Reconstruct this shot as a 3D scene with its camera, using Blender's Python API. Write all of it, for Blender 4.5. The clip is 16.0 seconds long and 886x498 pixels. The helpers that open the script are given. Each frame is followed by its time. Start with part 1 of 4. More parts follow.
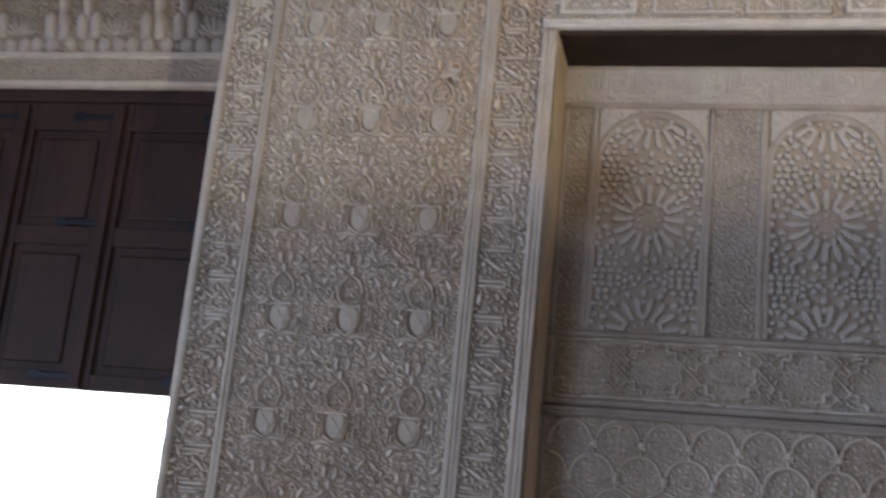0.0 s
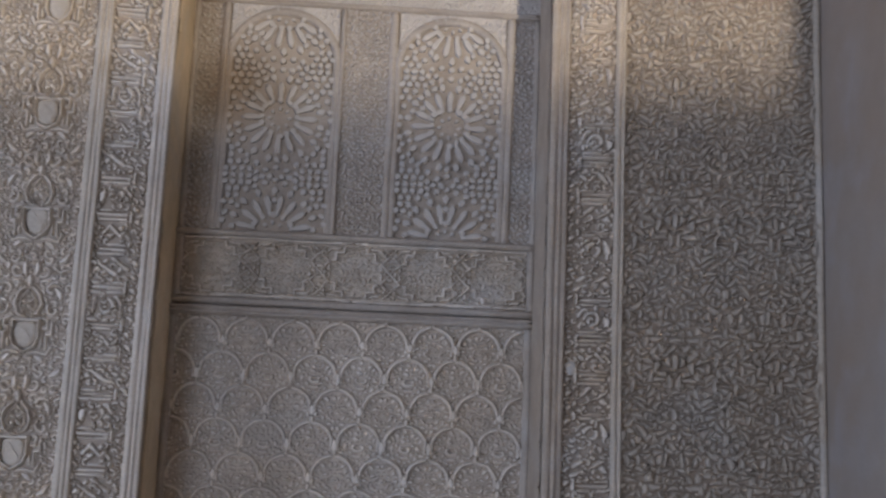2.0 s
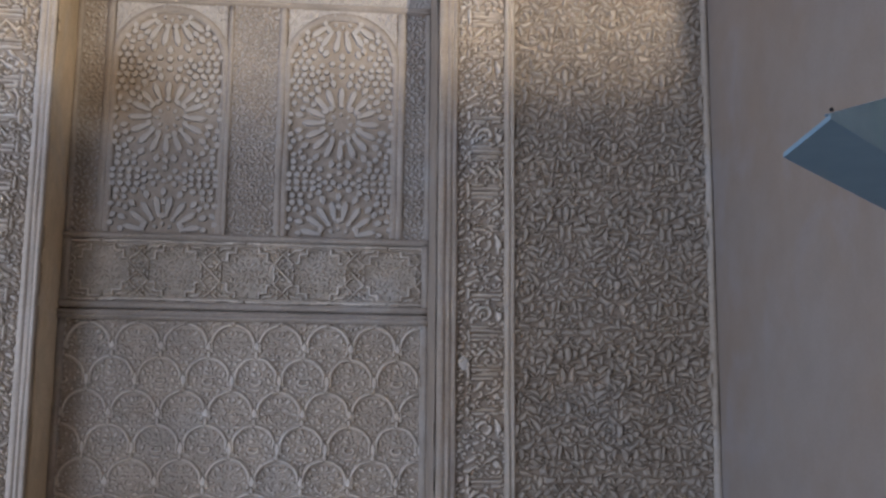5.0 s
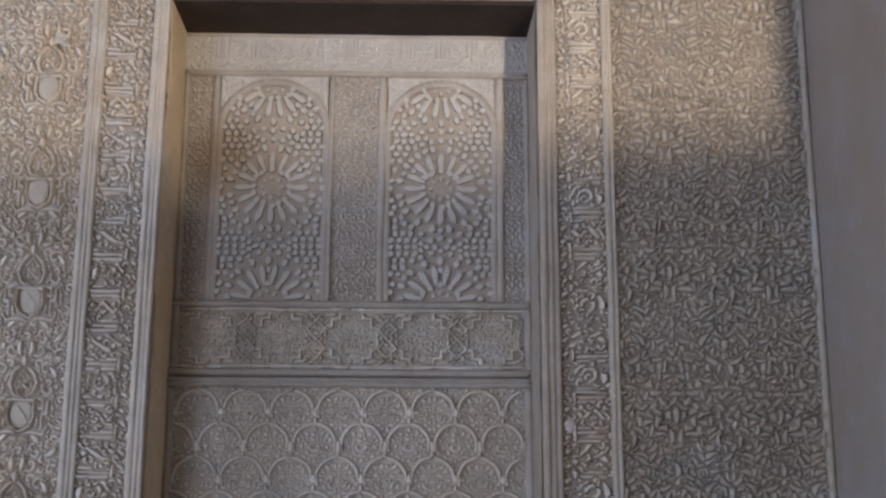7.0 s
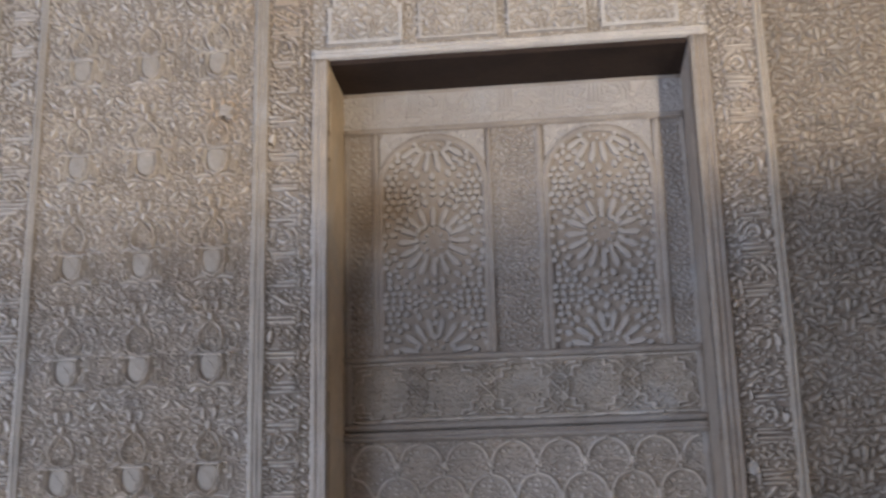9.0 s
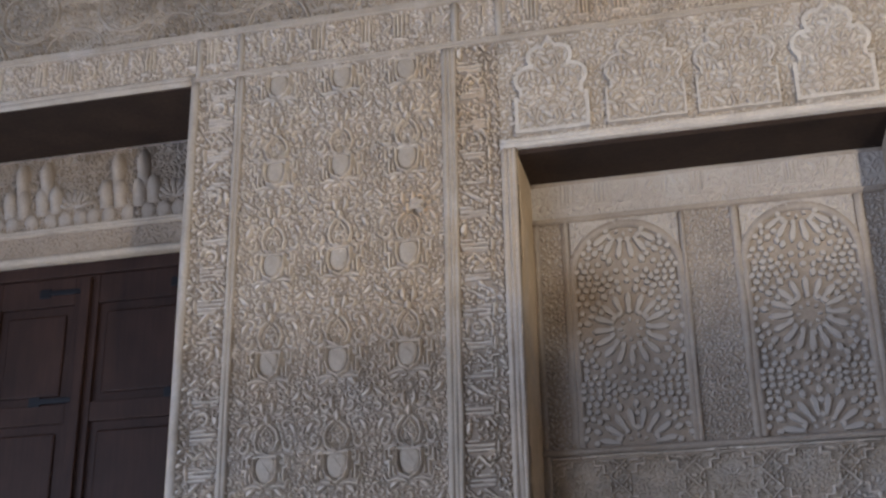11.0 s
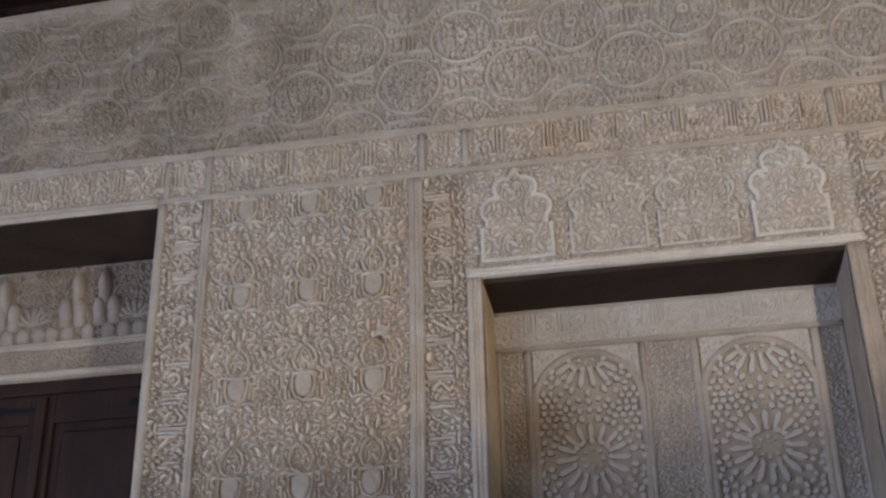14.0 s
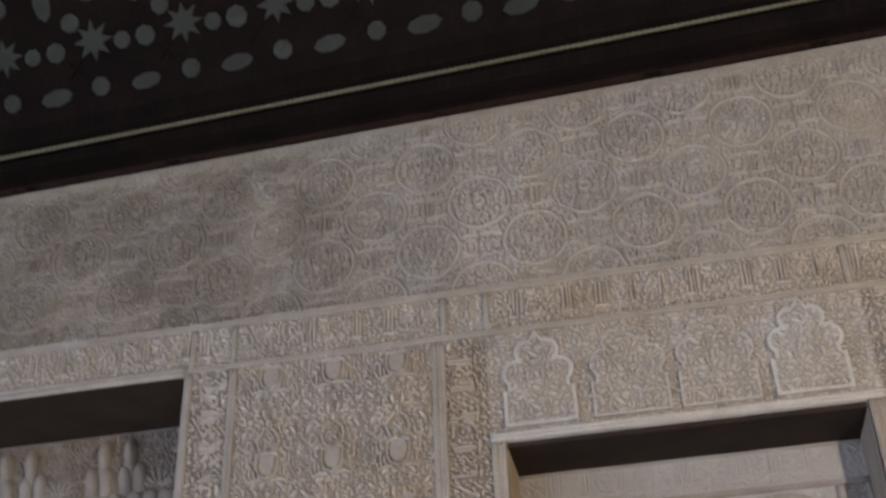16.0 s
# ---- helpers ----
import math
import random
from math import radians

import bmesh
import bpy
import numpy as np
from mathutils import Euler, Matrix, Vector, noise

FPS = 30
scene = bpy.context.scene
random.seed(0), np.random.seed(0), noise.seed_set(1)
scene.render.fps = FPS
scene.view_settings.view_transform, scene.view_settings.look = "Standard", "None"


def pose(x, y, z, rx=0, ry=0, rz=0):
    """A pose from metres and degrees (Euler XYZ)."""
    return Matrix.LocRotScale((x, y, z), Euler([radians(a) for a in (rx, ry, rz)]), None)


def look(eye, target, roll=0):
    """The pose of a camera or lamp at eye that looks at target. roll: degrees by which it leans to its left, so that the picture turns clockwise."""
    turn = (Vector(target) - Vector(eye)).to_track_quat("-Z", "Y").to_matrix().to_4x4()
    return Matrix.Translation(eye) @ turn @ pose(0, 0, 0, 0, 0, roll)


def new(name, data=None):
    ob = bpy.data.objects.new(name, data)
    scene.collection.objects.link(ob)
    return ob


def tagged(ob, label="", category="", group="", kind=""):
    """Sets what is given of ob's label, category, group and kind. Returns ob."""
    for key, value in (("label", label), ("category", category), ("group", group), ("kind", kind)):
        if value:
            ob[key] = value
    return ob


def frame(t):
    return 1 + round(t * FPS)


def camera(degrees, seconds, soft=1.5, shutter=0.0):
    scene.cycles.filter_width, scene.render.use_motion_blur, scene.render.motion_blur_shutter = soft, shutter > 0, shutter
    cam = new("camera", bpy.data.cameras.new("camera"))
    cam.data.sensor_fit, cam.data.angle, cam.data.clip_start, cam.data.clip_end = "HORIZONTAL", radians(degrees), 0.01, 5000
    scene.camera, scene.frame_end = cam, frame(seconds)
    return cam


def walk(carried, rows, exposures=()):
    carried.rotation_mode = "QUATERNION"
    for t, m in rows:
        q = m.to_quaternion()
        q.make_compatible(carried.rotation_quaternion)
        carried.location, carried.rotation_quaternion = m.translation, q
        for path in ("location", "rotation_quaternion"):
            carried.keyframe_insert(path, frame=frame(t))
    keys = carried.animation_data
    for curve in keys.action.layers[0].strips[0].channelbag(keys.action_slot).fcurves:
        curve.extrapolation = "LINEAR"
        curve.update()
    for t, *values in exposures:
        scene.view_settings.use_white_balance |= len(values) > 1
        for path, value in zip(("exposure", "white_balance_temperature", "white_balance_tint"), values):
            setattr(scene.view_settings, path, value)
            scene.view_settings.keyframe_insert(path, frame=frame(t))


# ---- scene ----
cam = camera(40.0, 16.0, soft=2.5, shutter=0.45)
PATH = [
    (0, (-0.016, -5.416, 1.888), (-0.467, -3.532, 2.382), 5.7),
    (0.5, (0.015, -5.405, 1.916), (-0.302, -3.474, 2.334), 4.1),
    (1, (0.102, -5.369, 1.898), (-0.068, -3.417, 2.299), 4.6),
    (1.5, (0.136, -5.381, 1.904), (0.124, -3.42, 2.295), 3.5),
    (2, (0.126, -5.406, 1.896), (0.233, -3.443, 2.266), 2.4),
    (2.5, (0.158, -5.419, 1.861), (0.333, -3.464, 2.242), 2.2),
    (3, (0.207, -5.42, 1.887), (0.419, -3.467, 2.261), 1.8),
    (3.5, (0.262, -5.415, 1.888), (0.477, -3.46, 2.251), 2.0),
    (3.7, (0.243, -5.409, 1.872), (0.493, -3.458, 2.233), 1.6),
    (5.8, (0.447, -5.362, 1.937), (0.564, -3.402, 2.32), -0.1),
    (6, (0.428, -5.357, 1.935), (0.516, -3.398, 2.329), 0.1),
    (6.5, (0.379, -5.395, 1.916), (0.442, -3.444, 2.348), 0.2),
    (7, (0.324, -5.389, 1.904), (0.37, -3.445, 2.372), 0.2),
    (7.5, (0.31, -5.393, 1.927), (0.33, -3.454, 2.416), 0.7),
    (8, (0.291, -5.403, 1.942), (0.286, -3.467, 2.444), 0.8),
    (8.5, (0.276, -5.402, 1.951), (0.207, -3.47, 2.466), 0.2),
    (9, (0.232, -5.404, 1.948), (0.042, -3.486, 2.481), -1.4),
    (9.5, (0.164, -5.377, 1.884), (-0.208, -3.501, 2.469), -1.3),
    (9.7, (0.133, -5.357, 1.837), (-0.31, -3.503, 2.443), -1.1),
    (11.8, (-0.142, -5.275, 1.813), (-0.495, -3.469, 2.595), -1.5),
    (12, (-0.169, -5.3, 1.818), (-0.503, -3.493, 2.607), -1.6),
    (12.5, (-0.146, -5.297, 1.831), (-0.47, -3.503, 2.654), -1.7),
    (13, (-0.175, -5.324, 1.833), (-0.491, -3.539, 2.678), -1.7),
    (13.5, (-0.149, -5.344, 1.844), (-0.463, -3.573, 2.719), -1.7),
    (14, (-0.126, -5.388, 1.865), (-0.424, -3.627, 2.765), -1.3),
    (14.5, (-0.126, -5.414, 1.857), (-0.405, -3.668, 2.792), -1.2),
    (15, (-0.086, -5.459, 1.909), (-0.358, -3.746, 2.905), -1.5),
    (15.5, (-0.092, -5.494, 1.915), (-0.37, -3.805, 2.949), -1.1),
    (16, (-0.132, -5.544, 1.946), (-0.427, -3.896, 3.041), -2.4),
]
walk(cam, [(t, look(eye, target, roll)) for t, eye, target, roll in PATH],
     exposures=((0, -0.3), (0.5, -0.15), (1.5, 0.05), (3.5, 0.14), (7, 0.2), (9, 0.08), (9.7, 0.0), (12, -0.2), (14.5, -0.38), (16, -0.45)))


# ---- light ----
world = bpy.data.worlds.new("world")
world.use_nodes = True
scene.world = world
wt = world.node_tree
sky = wt.nodes.new("ShaderNodeTexSky")
sky.sky_type, sky.sun_disc = "NISHITA", False
sky.sun_elevation, sky.sun_rotation = radians(45), radians(120)
wt.links.new(sky.outputs[0], wt.nodes["Background"].inputs[0])
wt.nodes["Background"].inputs[1].default_value = 0.1


def lamp(name, kind, m, power, colour, cone=0.0, blend=0.0, soft=0.0, wide=1.0, high=1.0):
    data = bpy.data.lights.new(name, kind)
    data.energy, data.color = power, colour
    if kind == "SPOT":
        data.spot_size, data.spot_blend, data.shadow_soft_size = cone, blend, soft
    else:
        data.shape, data.size, data.size_y = "RECTANGLE", wide, high
    ob = new(name, data)
    ob.matrix_world = m
    return ob


# warm spot added in an unseen east opening, cut off below by its cone
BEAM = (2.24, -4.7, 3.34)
lamp("warm_spot", "SPOT", look(BEAM, (BEAM[0] - 0.085, BEAM[1] - 0.04, BEAM[2] + 1.0)), 610, (1.0, 0.92, 0.81),
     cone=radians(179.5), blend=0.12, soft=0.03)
# area lamps added as cool sky light in unseen west and south openings
lamp("west_fill", "AREA", look((-6.3, -3.4, 2.3), (0, -2.4, 2.6)), 178, (0.55, 0.68, 1.0), wide=2.4, high=3.4)
lamp("south_fill", "AREA", look((-4.2, -9.7, 2.4), (-0.8, 0, 3.6)), 320, (0.55, 0.68, 1.0), wide=3.0, high=3.6)

# ---- materials ----


def material(name, build):
    mat = bpy.data.materials.new(name)
    mat.use_nodes = True
    nt = mat.node_tree
    bsdf = nt.nodes["Principled BSDF"]

    def node(kind, links=(), operation="", data_type="", blend_type="", interpolation_type=""):
        n = nt.nodes.new("ShaderNode" + kind)
        if operation:
            n.operation = operation
        if data_type:
            n.data_type, n.blend_type = data_type, blend_type
        if interpolation_type:
            n.interpolation_type = interpolation_type
        for socket, value in links:
            if isinstance(value, bpy.types.NodeSocket):
                nt.links.new(value, n.inputs[socket])
            else:
                n.inputs[socket].default_value = value
        return n

    def put(socket, value):
        if isinstance(value, bpy.types.NodeSocket):
            nt.links.new(value, bsdf.inputs[socket])
        else:
            bsdf.inputs[socket].default_value = value

    build(node, put)
    return mat


def ramp(node, fac, stops):
    n = node("ValToRGB", [(0, fac)])
    while len(n.color_ramp.elements) < len(stops):
        n.color_ramp.elements.new(0.5)
    for e, (p, c) in zip(n.color_ramp.elements, stops):
        e.position, e.color = p, (*c, 1) if len(c) == 3 else c
    return n.outputs[0]


def mix(node, fac, a, b, mode="MIX"):
    n = node("Mix", data_type="RGBA", blend_type=mode)
    for socket, value in ((0, fac), (6, a), (7, b)):
        if isinstance(value, bpy.types.NodeSocket):
            n.id_data.links.new(value, n.inputs[socket])
        else:
            n.inputs[socket].default_value = (*value, 1) if isinstance(value, tuple) else value
    return n.outputs[2]


def stucco(name, base, ochre, pale, stain=0.5, bump=0.5, grain=1.0, dark_end=None, spots=()):
    def build(node, put):
        at = node("NewGeometry").outputs["Position"]
        big = node("TexNoise", [("Vector", at), ("Scale", 1.1), ("Detail", 5.0), ("Roughness", 0.6)])
        mid = node("TexNoise", [("Vector", at), ("Scale", 6.5), ("Detail", 6.0), ("Roughness", 0.65)])
        fine = node("TexNoise", [("Vector", at), ("Scale", 70.0), ("Detail", 5.0), ("Roughness", 0.7)])
        blot = node("TexNoise", [("Vector", at), ("Scale", 2.6), ("Detail", 4.0), ("Distortion", 0.6)])
        c = mix(node, ramp(node, big.outputs[0], [(0.38, (0, 0, 0)), (0.66, (stain, stain, stain))]), base, ochre)
        c = mix(node, ramp(node, blot.outputs[0], [(0.55, (0, 0, 0)), (0.72, (0.55, 0.55, 0.55))]), c, pale)
        c = mix(node, 0.36 * grain, c, ramp(node, mid.outputs[0], [(0.3, (0.55, 0.52, 0.5)), (0.7, (1.25, 1.22, 1.18))]), "MULTIPLY")
        c = mix(node, 0.32 * grain, c, ramp(node, fine.outputs[0], [(0.3, (0.6, 0.57, 0.55)), (0.65, (1.2, 1.18, 1.15))]), "MULTIPLY")
        for centre, radius, tone in spots:
            # a blotch of stain or lime, ragged at its rim
            away = node("VectorMath", [(0, at), (1, centre)], operation="DISTANCE").outputs["Value"]
            rim = node("Math", [(0, blot.outputs[0]), (1, radius), (2, away)], operation="MULTIPLY_ADD")
            inside = node("MapRange", [(0, rim.outputs[0]), (1, radius * 0.55), (2, radius * 1.6), (3, 1.0), (4, 0.0)], interpolation_type="SMOOTHSTEP")
            c = mix(node, inside.outputs[0], c, mix(node, 1.0, c, tone, "MULTIPLY"))
        if dark_end:
            # darker towards one end of the wall, with a ragged edge
            x = node("SeparateXYZ", [(0, at)]).outputs[0]
            edge = node("Math", [(0, blot.outputs[0]), (1, 1.6), (2, x)], operation="MULTIPLY_ADD")
            part_of = node("MapRange", [(0, edge.outputs[0]), (1, dark_end[0]), (2, dark_end[1]), (3, 1.0), (4, 0.0)], interpolation_type="SMOOTHSTEP")
            c = mix(node, part_of.outputs[0], c, mix(node, 1.0, c, (0.72, 0.68, 0.63), "MULTIPLY"))
        put("Base Color", c)
        put("Roughness", 0.92)
        put("Specular IOR Level", 0.25)
        both = node("Math", [(0, fine.outputs[0]), (1, 0.35), (2, mid.outputs[0])], operation="MULTIPLY_ADD")
        b = node("Bump", [("Strength", bump), ("Distance", 0.004), ("Height", both.outputs[0])])
        put("Normal", b.outputs[0])
    return material(name, build)


STUCCO = stucco("carved_stucco", (0.76, 0.69, 0.60), (0.70, 0.57, 0.42), (0.78, 0.74, 0.69), stain=0.7, spots=(((-1.15, 0.0, 4.75), 0.42, (1.0, 0.93, 0.83)), ((-1.36, 0.0, 4.2), 0.16, (0.98, 0.84, 0.68)), ((-0.45, 0.0, 5.15), 0.25, (0.97, 0.91, 0.83))))
# EARTH, LOAM and UMBER darken sunk grounds with recess shade put into colour
EARTH = stucco("mid_brown_stucco", (0.53, 0.455, 0.375), (0.50, 0.395, 0.285), (0.55, 0.50, 0.445), stain=0.5)
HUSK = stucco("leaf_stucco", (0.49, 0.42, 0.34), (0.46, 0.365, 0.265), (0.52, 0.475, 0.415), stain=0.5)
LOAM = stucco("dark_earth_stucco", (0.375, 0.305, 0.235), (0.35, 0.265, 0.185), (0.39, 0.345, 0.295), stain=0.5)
# brown spot at the niche's left also puts the jamb's shade into colour
BROWN = stucco("brown_stucco", (0.52, 0.445, 0.365), (0.49, 0.385, 0.275), (0.52, 0.48, 0.42), stain=0.5, spots=(((-0.60, 0.41, 3.78), 0.30, (0.66, 0.56, 0.44)),))
FADED = stucco("faded_stucco", (0.50, 0.43, 0.35), (0.475, 0.375, 0.265), (0.56, 0.52, 0.47), stain=0.5)
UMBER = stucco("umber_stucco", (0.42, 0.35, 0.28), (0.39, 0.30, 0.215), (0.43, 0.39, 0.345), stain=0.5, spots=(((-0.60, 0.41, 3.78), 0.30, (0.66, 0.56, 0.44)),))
# the niche's weaker light is put into this lower tone
GROUND = stucco("dim_niche_stucco", (0.43, 0.37, 0.31), (0.405, 0.32, 0.235), (0.47, 0.44, 0.40), stain=0.55, spots=(((-0.60, 0.41, 3.78), 0.30, (0.66, 0.56, 0.44)),))
PALE = stucco("worn_pale_stucco", (0.67, 0.61, 0.535), (0.63, 0.53, 0.42), (0.71, 0.68, 0.63), stain=0.5)
# left jamb's ochre, brightened to hold the warm light falling on it
LIT_OCHRE = stucco("lit_ochre_stucco", (0.66, 0.53, 0.37), (0.60, 0.44, 0.27), (0.54, 0.49, 0.42), stain=0.8)
TONED = stucco("toned_stucco", (0.60, 0.54, 0.47), (0.56, 0.47, 0.37), (0.62, 0.59, 0.55), stain=0.5, dark_end=(-1.5, -0.7), spots=(((-0.75, 0.0, 5.75), 0.5, (1.22, 1.23, 1.25)),))
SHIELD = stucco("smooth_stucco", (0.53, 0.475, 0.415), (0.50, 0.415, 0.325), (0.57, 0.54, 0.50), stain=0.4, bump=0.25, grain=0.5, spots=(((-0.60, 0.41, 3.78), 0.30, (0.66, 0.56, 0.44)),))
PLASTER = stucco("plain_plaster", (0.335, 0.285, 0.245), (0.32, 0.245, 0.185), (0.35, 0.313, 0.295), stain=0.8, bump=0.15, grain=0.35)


def wood(name, dark, light, rough=0.55, scale=1.0, gloss=0.5):
    def build(node, put):
        at = node("NewGeometry").outputs["Position"]
        stretch = node("Mapping", [("Vector", at), ("Scale", (14 * scale, 14 * scale, 1.2 * scale))])
        grain = node("TexNoise", [("Vector", stretch.outputs[0]), ("Scale", 3.0), ("Detail", 6.0), ("Distortion", 0.4)])
        wear = node("TexNoise", [("Vector", at), ("Scale", 4.0), ("Detail", 5.0)])
        c = mix(node, grain.outputs[0], dark, light)
        c = mix(node, 0.6, c, ramp(node, wear.outputs[0], [(0.3, (0.5, 0.5, 0.5)), (0.7, (1.3, 1.25, 1.2))]), "MULTIPLY")
        put("Base Color", c)
        put("Roughness", rough)
        put("Specular IOR Level", gloss)
        b = node("Bump", [("Strength", 0.35), ("Distance", 0.004), ("Height", grain.outputs[0])])
        put("Normal", b.outputs[0])
    return material(name, build)


DOOR_WOOD = wood("red_brown_wood", (0.018, 0.009, 0.0065), (0.050, 0.024, 0.0165), gloss=0.2)
BEAM_WOOD = wood("dark_lintel_wood", (0.024, 0.014, 0.010), (0.060, 0.037, 0.025), 0.8, gloss=0.25)
CEILING_WOOD = wood("blackened_ceiling_wood", (0.0055, 0.0032, 0.0026), (0.022, 0.0135, 0.010), 0.9, gloss=0.12)
INLAY = stucco("grey_green_inlay", (0.070, 0.070, 0.058), (0.03, 0.028, 0.022), (0.12, 0.122, 0.105), bump=0.8)
ROPE = stucco("gilded_rope", (0.24, 0.21, 0.13), (0.18, 0.14, 0.08), (0.28, 0.25, 0.19))
IRON = material("black_iron", lambda node, put: (put("Base Color", (0.02, 0.02, 0.022, 1)), put("Metallic", 0.8), put("Roughness", 0.5)))


def stone(node, put):
    at = node("NewGeometry").outputs["Position"]
    n = node("TexNoise", [("Vector", at), ("Scale", 3.0), ("Detail", 8.0)])
    put("Base Color", ramp(node, n.outputs[0], [(0.3, (0.42, 0.39, 0.34)), (0.7, (0.58, 0.54, 0.48))]))
    put("Roughness", 0.35)


MARBLE = material("worn_marble", stone)


def blue_paint(node, put):
    at = node("NewGeometry").outputs["Position"]
    n = node("TexNoise", [("Vector", at), ("Scale", 9.0), ("Detail", 6.0)])
    put("Base Color", ramp(node, n.outputs[0], [(0.3, (0.17, 0.29, 0.38)), (0.7, (0.20, 0.325, 0.415))]))
    put("Roughness", 0.6)


BLUE = material("dull_blue", blue_paint)


def daylight(node, put):
    put("Base Color", (0.8, 0.85, 0.9, 1))
    put("Emission Color", (0.86, 0.94, 1.0, 1))
    put("Emission Strength", 9.0)


DAYLIGHT = material("daylight", daylight)

# ---- mesh helpers ----


def part(name, bm, mat, parent=None, label="", smooth=False):
    me = bpy.data.meshes.new(name)
    bm.to_mesh(me)
    bm.free()
    for m in mat if isinstance(mat, (list, tuple)) else (mat,):
        me.materials.append(m)
    if smooth:
        me.polygons.foreach_set("use_smooth", [True] * len(me.polygons))
    ob = new(name, me)
    ob.parent = parent
    return tagged(ob, label)


def add_box(bm, x0, x1, y0, y1, z0, z1, bevel=0.0, index=0):
    made = bmesh.ops.create_cube(bm, size=1)["verts"]
    for v in made:
        v.co = ((x0, x1)[v.co.x > 0], (y0, y1)[v.co.y > 0], (z0, z1)[v.co.z > 0])
    faces = {f for v in made for f in v.link_faces}
    for f in faces:
        f.material_index = index
    if bevel:
        bmesh.ops.bevel(bm, geom=list({e for f in faces for e in f.edges}), offset=bevel, segments=2, affect="EDGES", profile=0.5)
    return bm


def boxes(*dims, bevel=0.0):
    bm = bmesh.new()
    for d in dims:
        add_box(bm, *d, bevel=bevel)
    return bm


def soft_noise(ny, nx, cell, rng):
    """Smooth values from 0 to 1 on a grid, with lumps of about cell samples."""
    my, mx = int(ny / cell) + 3, int(nx / cell) + 3
    g = rng.random((my, mx))
    y, x = np.arange(ny) / cell, np.arange(nx) / cell
    iy, ix = y.astype(int), x.astype(int)
    fy, fx = (y - iy)[:, None], (x - ix)[None]
    fy, fx = fy * fy * (3 - 2 * fy), fx * fx * (3 - 2 * fx)
    a = g[np.ix_(iy, ix)] * (1 - fx) + g[np.ix_(iy, ix + 1)] * fx
    b = g[np.ix_(iy + 1, ix)] * (1 - fx) + g[np.ix_(iy + 1, ix + 1)] * fx
    return a * (1 - fy) + b * fy


def sheet(name, co, mat, parent, label="", smooth=True):
    """A mesh from a grid of places (rows, columns, 3), with a skirt that turns its rim back into the wall."""
    rim = np.pad(co, ((1, 1), (1, 1), (0, 0)), mode="edge")
    for side in (rim[0], rim[-1], rim[:, 0], rim[:, -1]):
        side[:, 1] += 0.06
    ny, nx = rim.shape[:2]
    k = np.arange(ny * nx).reshape(ny, nx)
    quads = np.stack([k[:-1, :-1], k[:-1, 1:], k[1:, 1:], k[1:, :-1]], -1).reshape(-1, 4)
    me = bpy.data.meshes.new(name)
    me.vertices.add(ny * nx)
    me.vertices.foreach_set("co", rim.astype(np.float32).ravel())
    me.loops.add(quads.size)
    me.loops.foreach_set("vertex_index", quads.astype(np.int32).ravel())
    me.polygons.add(len(quads))
    me.polygons.foreach_set("loop_start", np.arange(0, quads.size, 4, dtype=np.int32))
    me.polygons.foreach_set("use_smooth", np.full(len(quads), smooth))
    me.update()
    me.validate()
    me.materials.append(mat)
    ob = new(name, me)
    ob.parent = parent
    return tagged(ob, label)


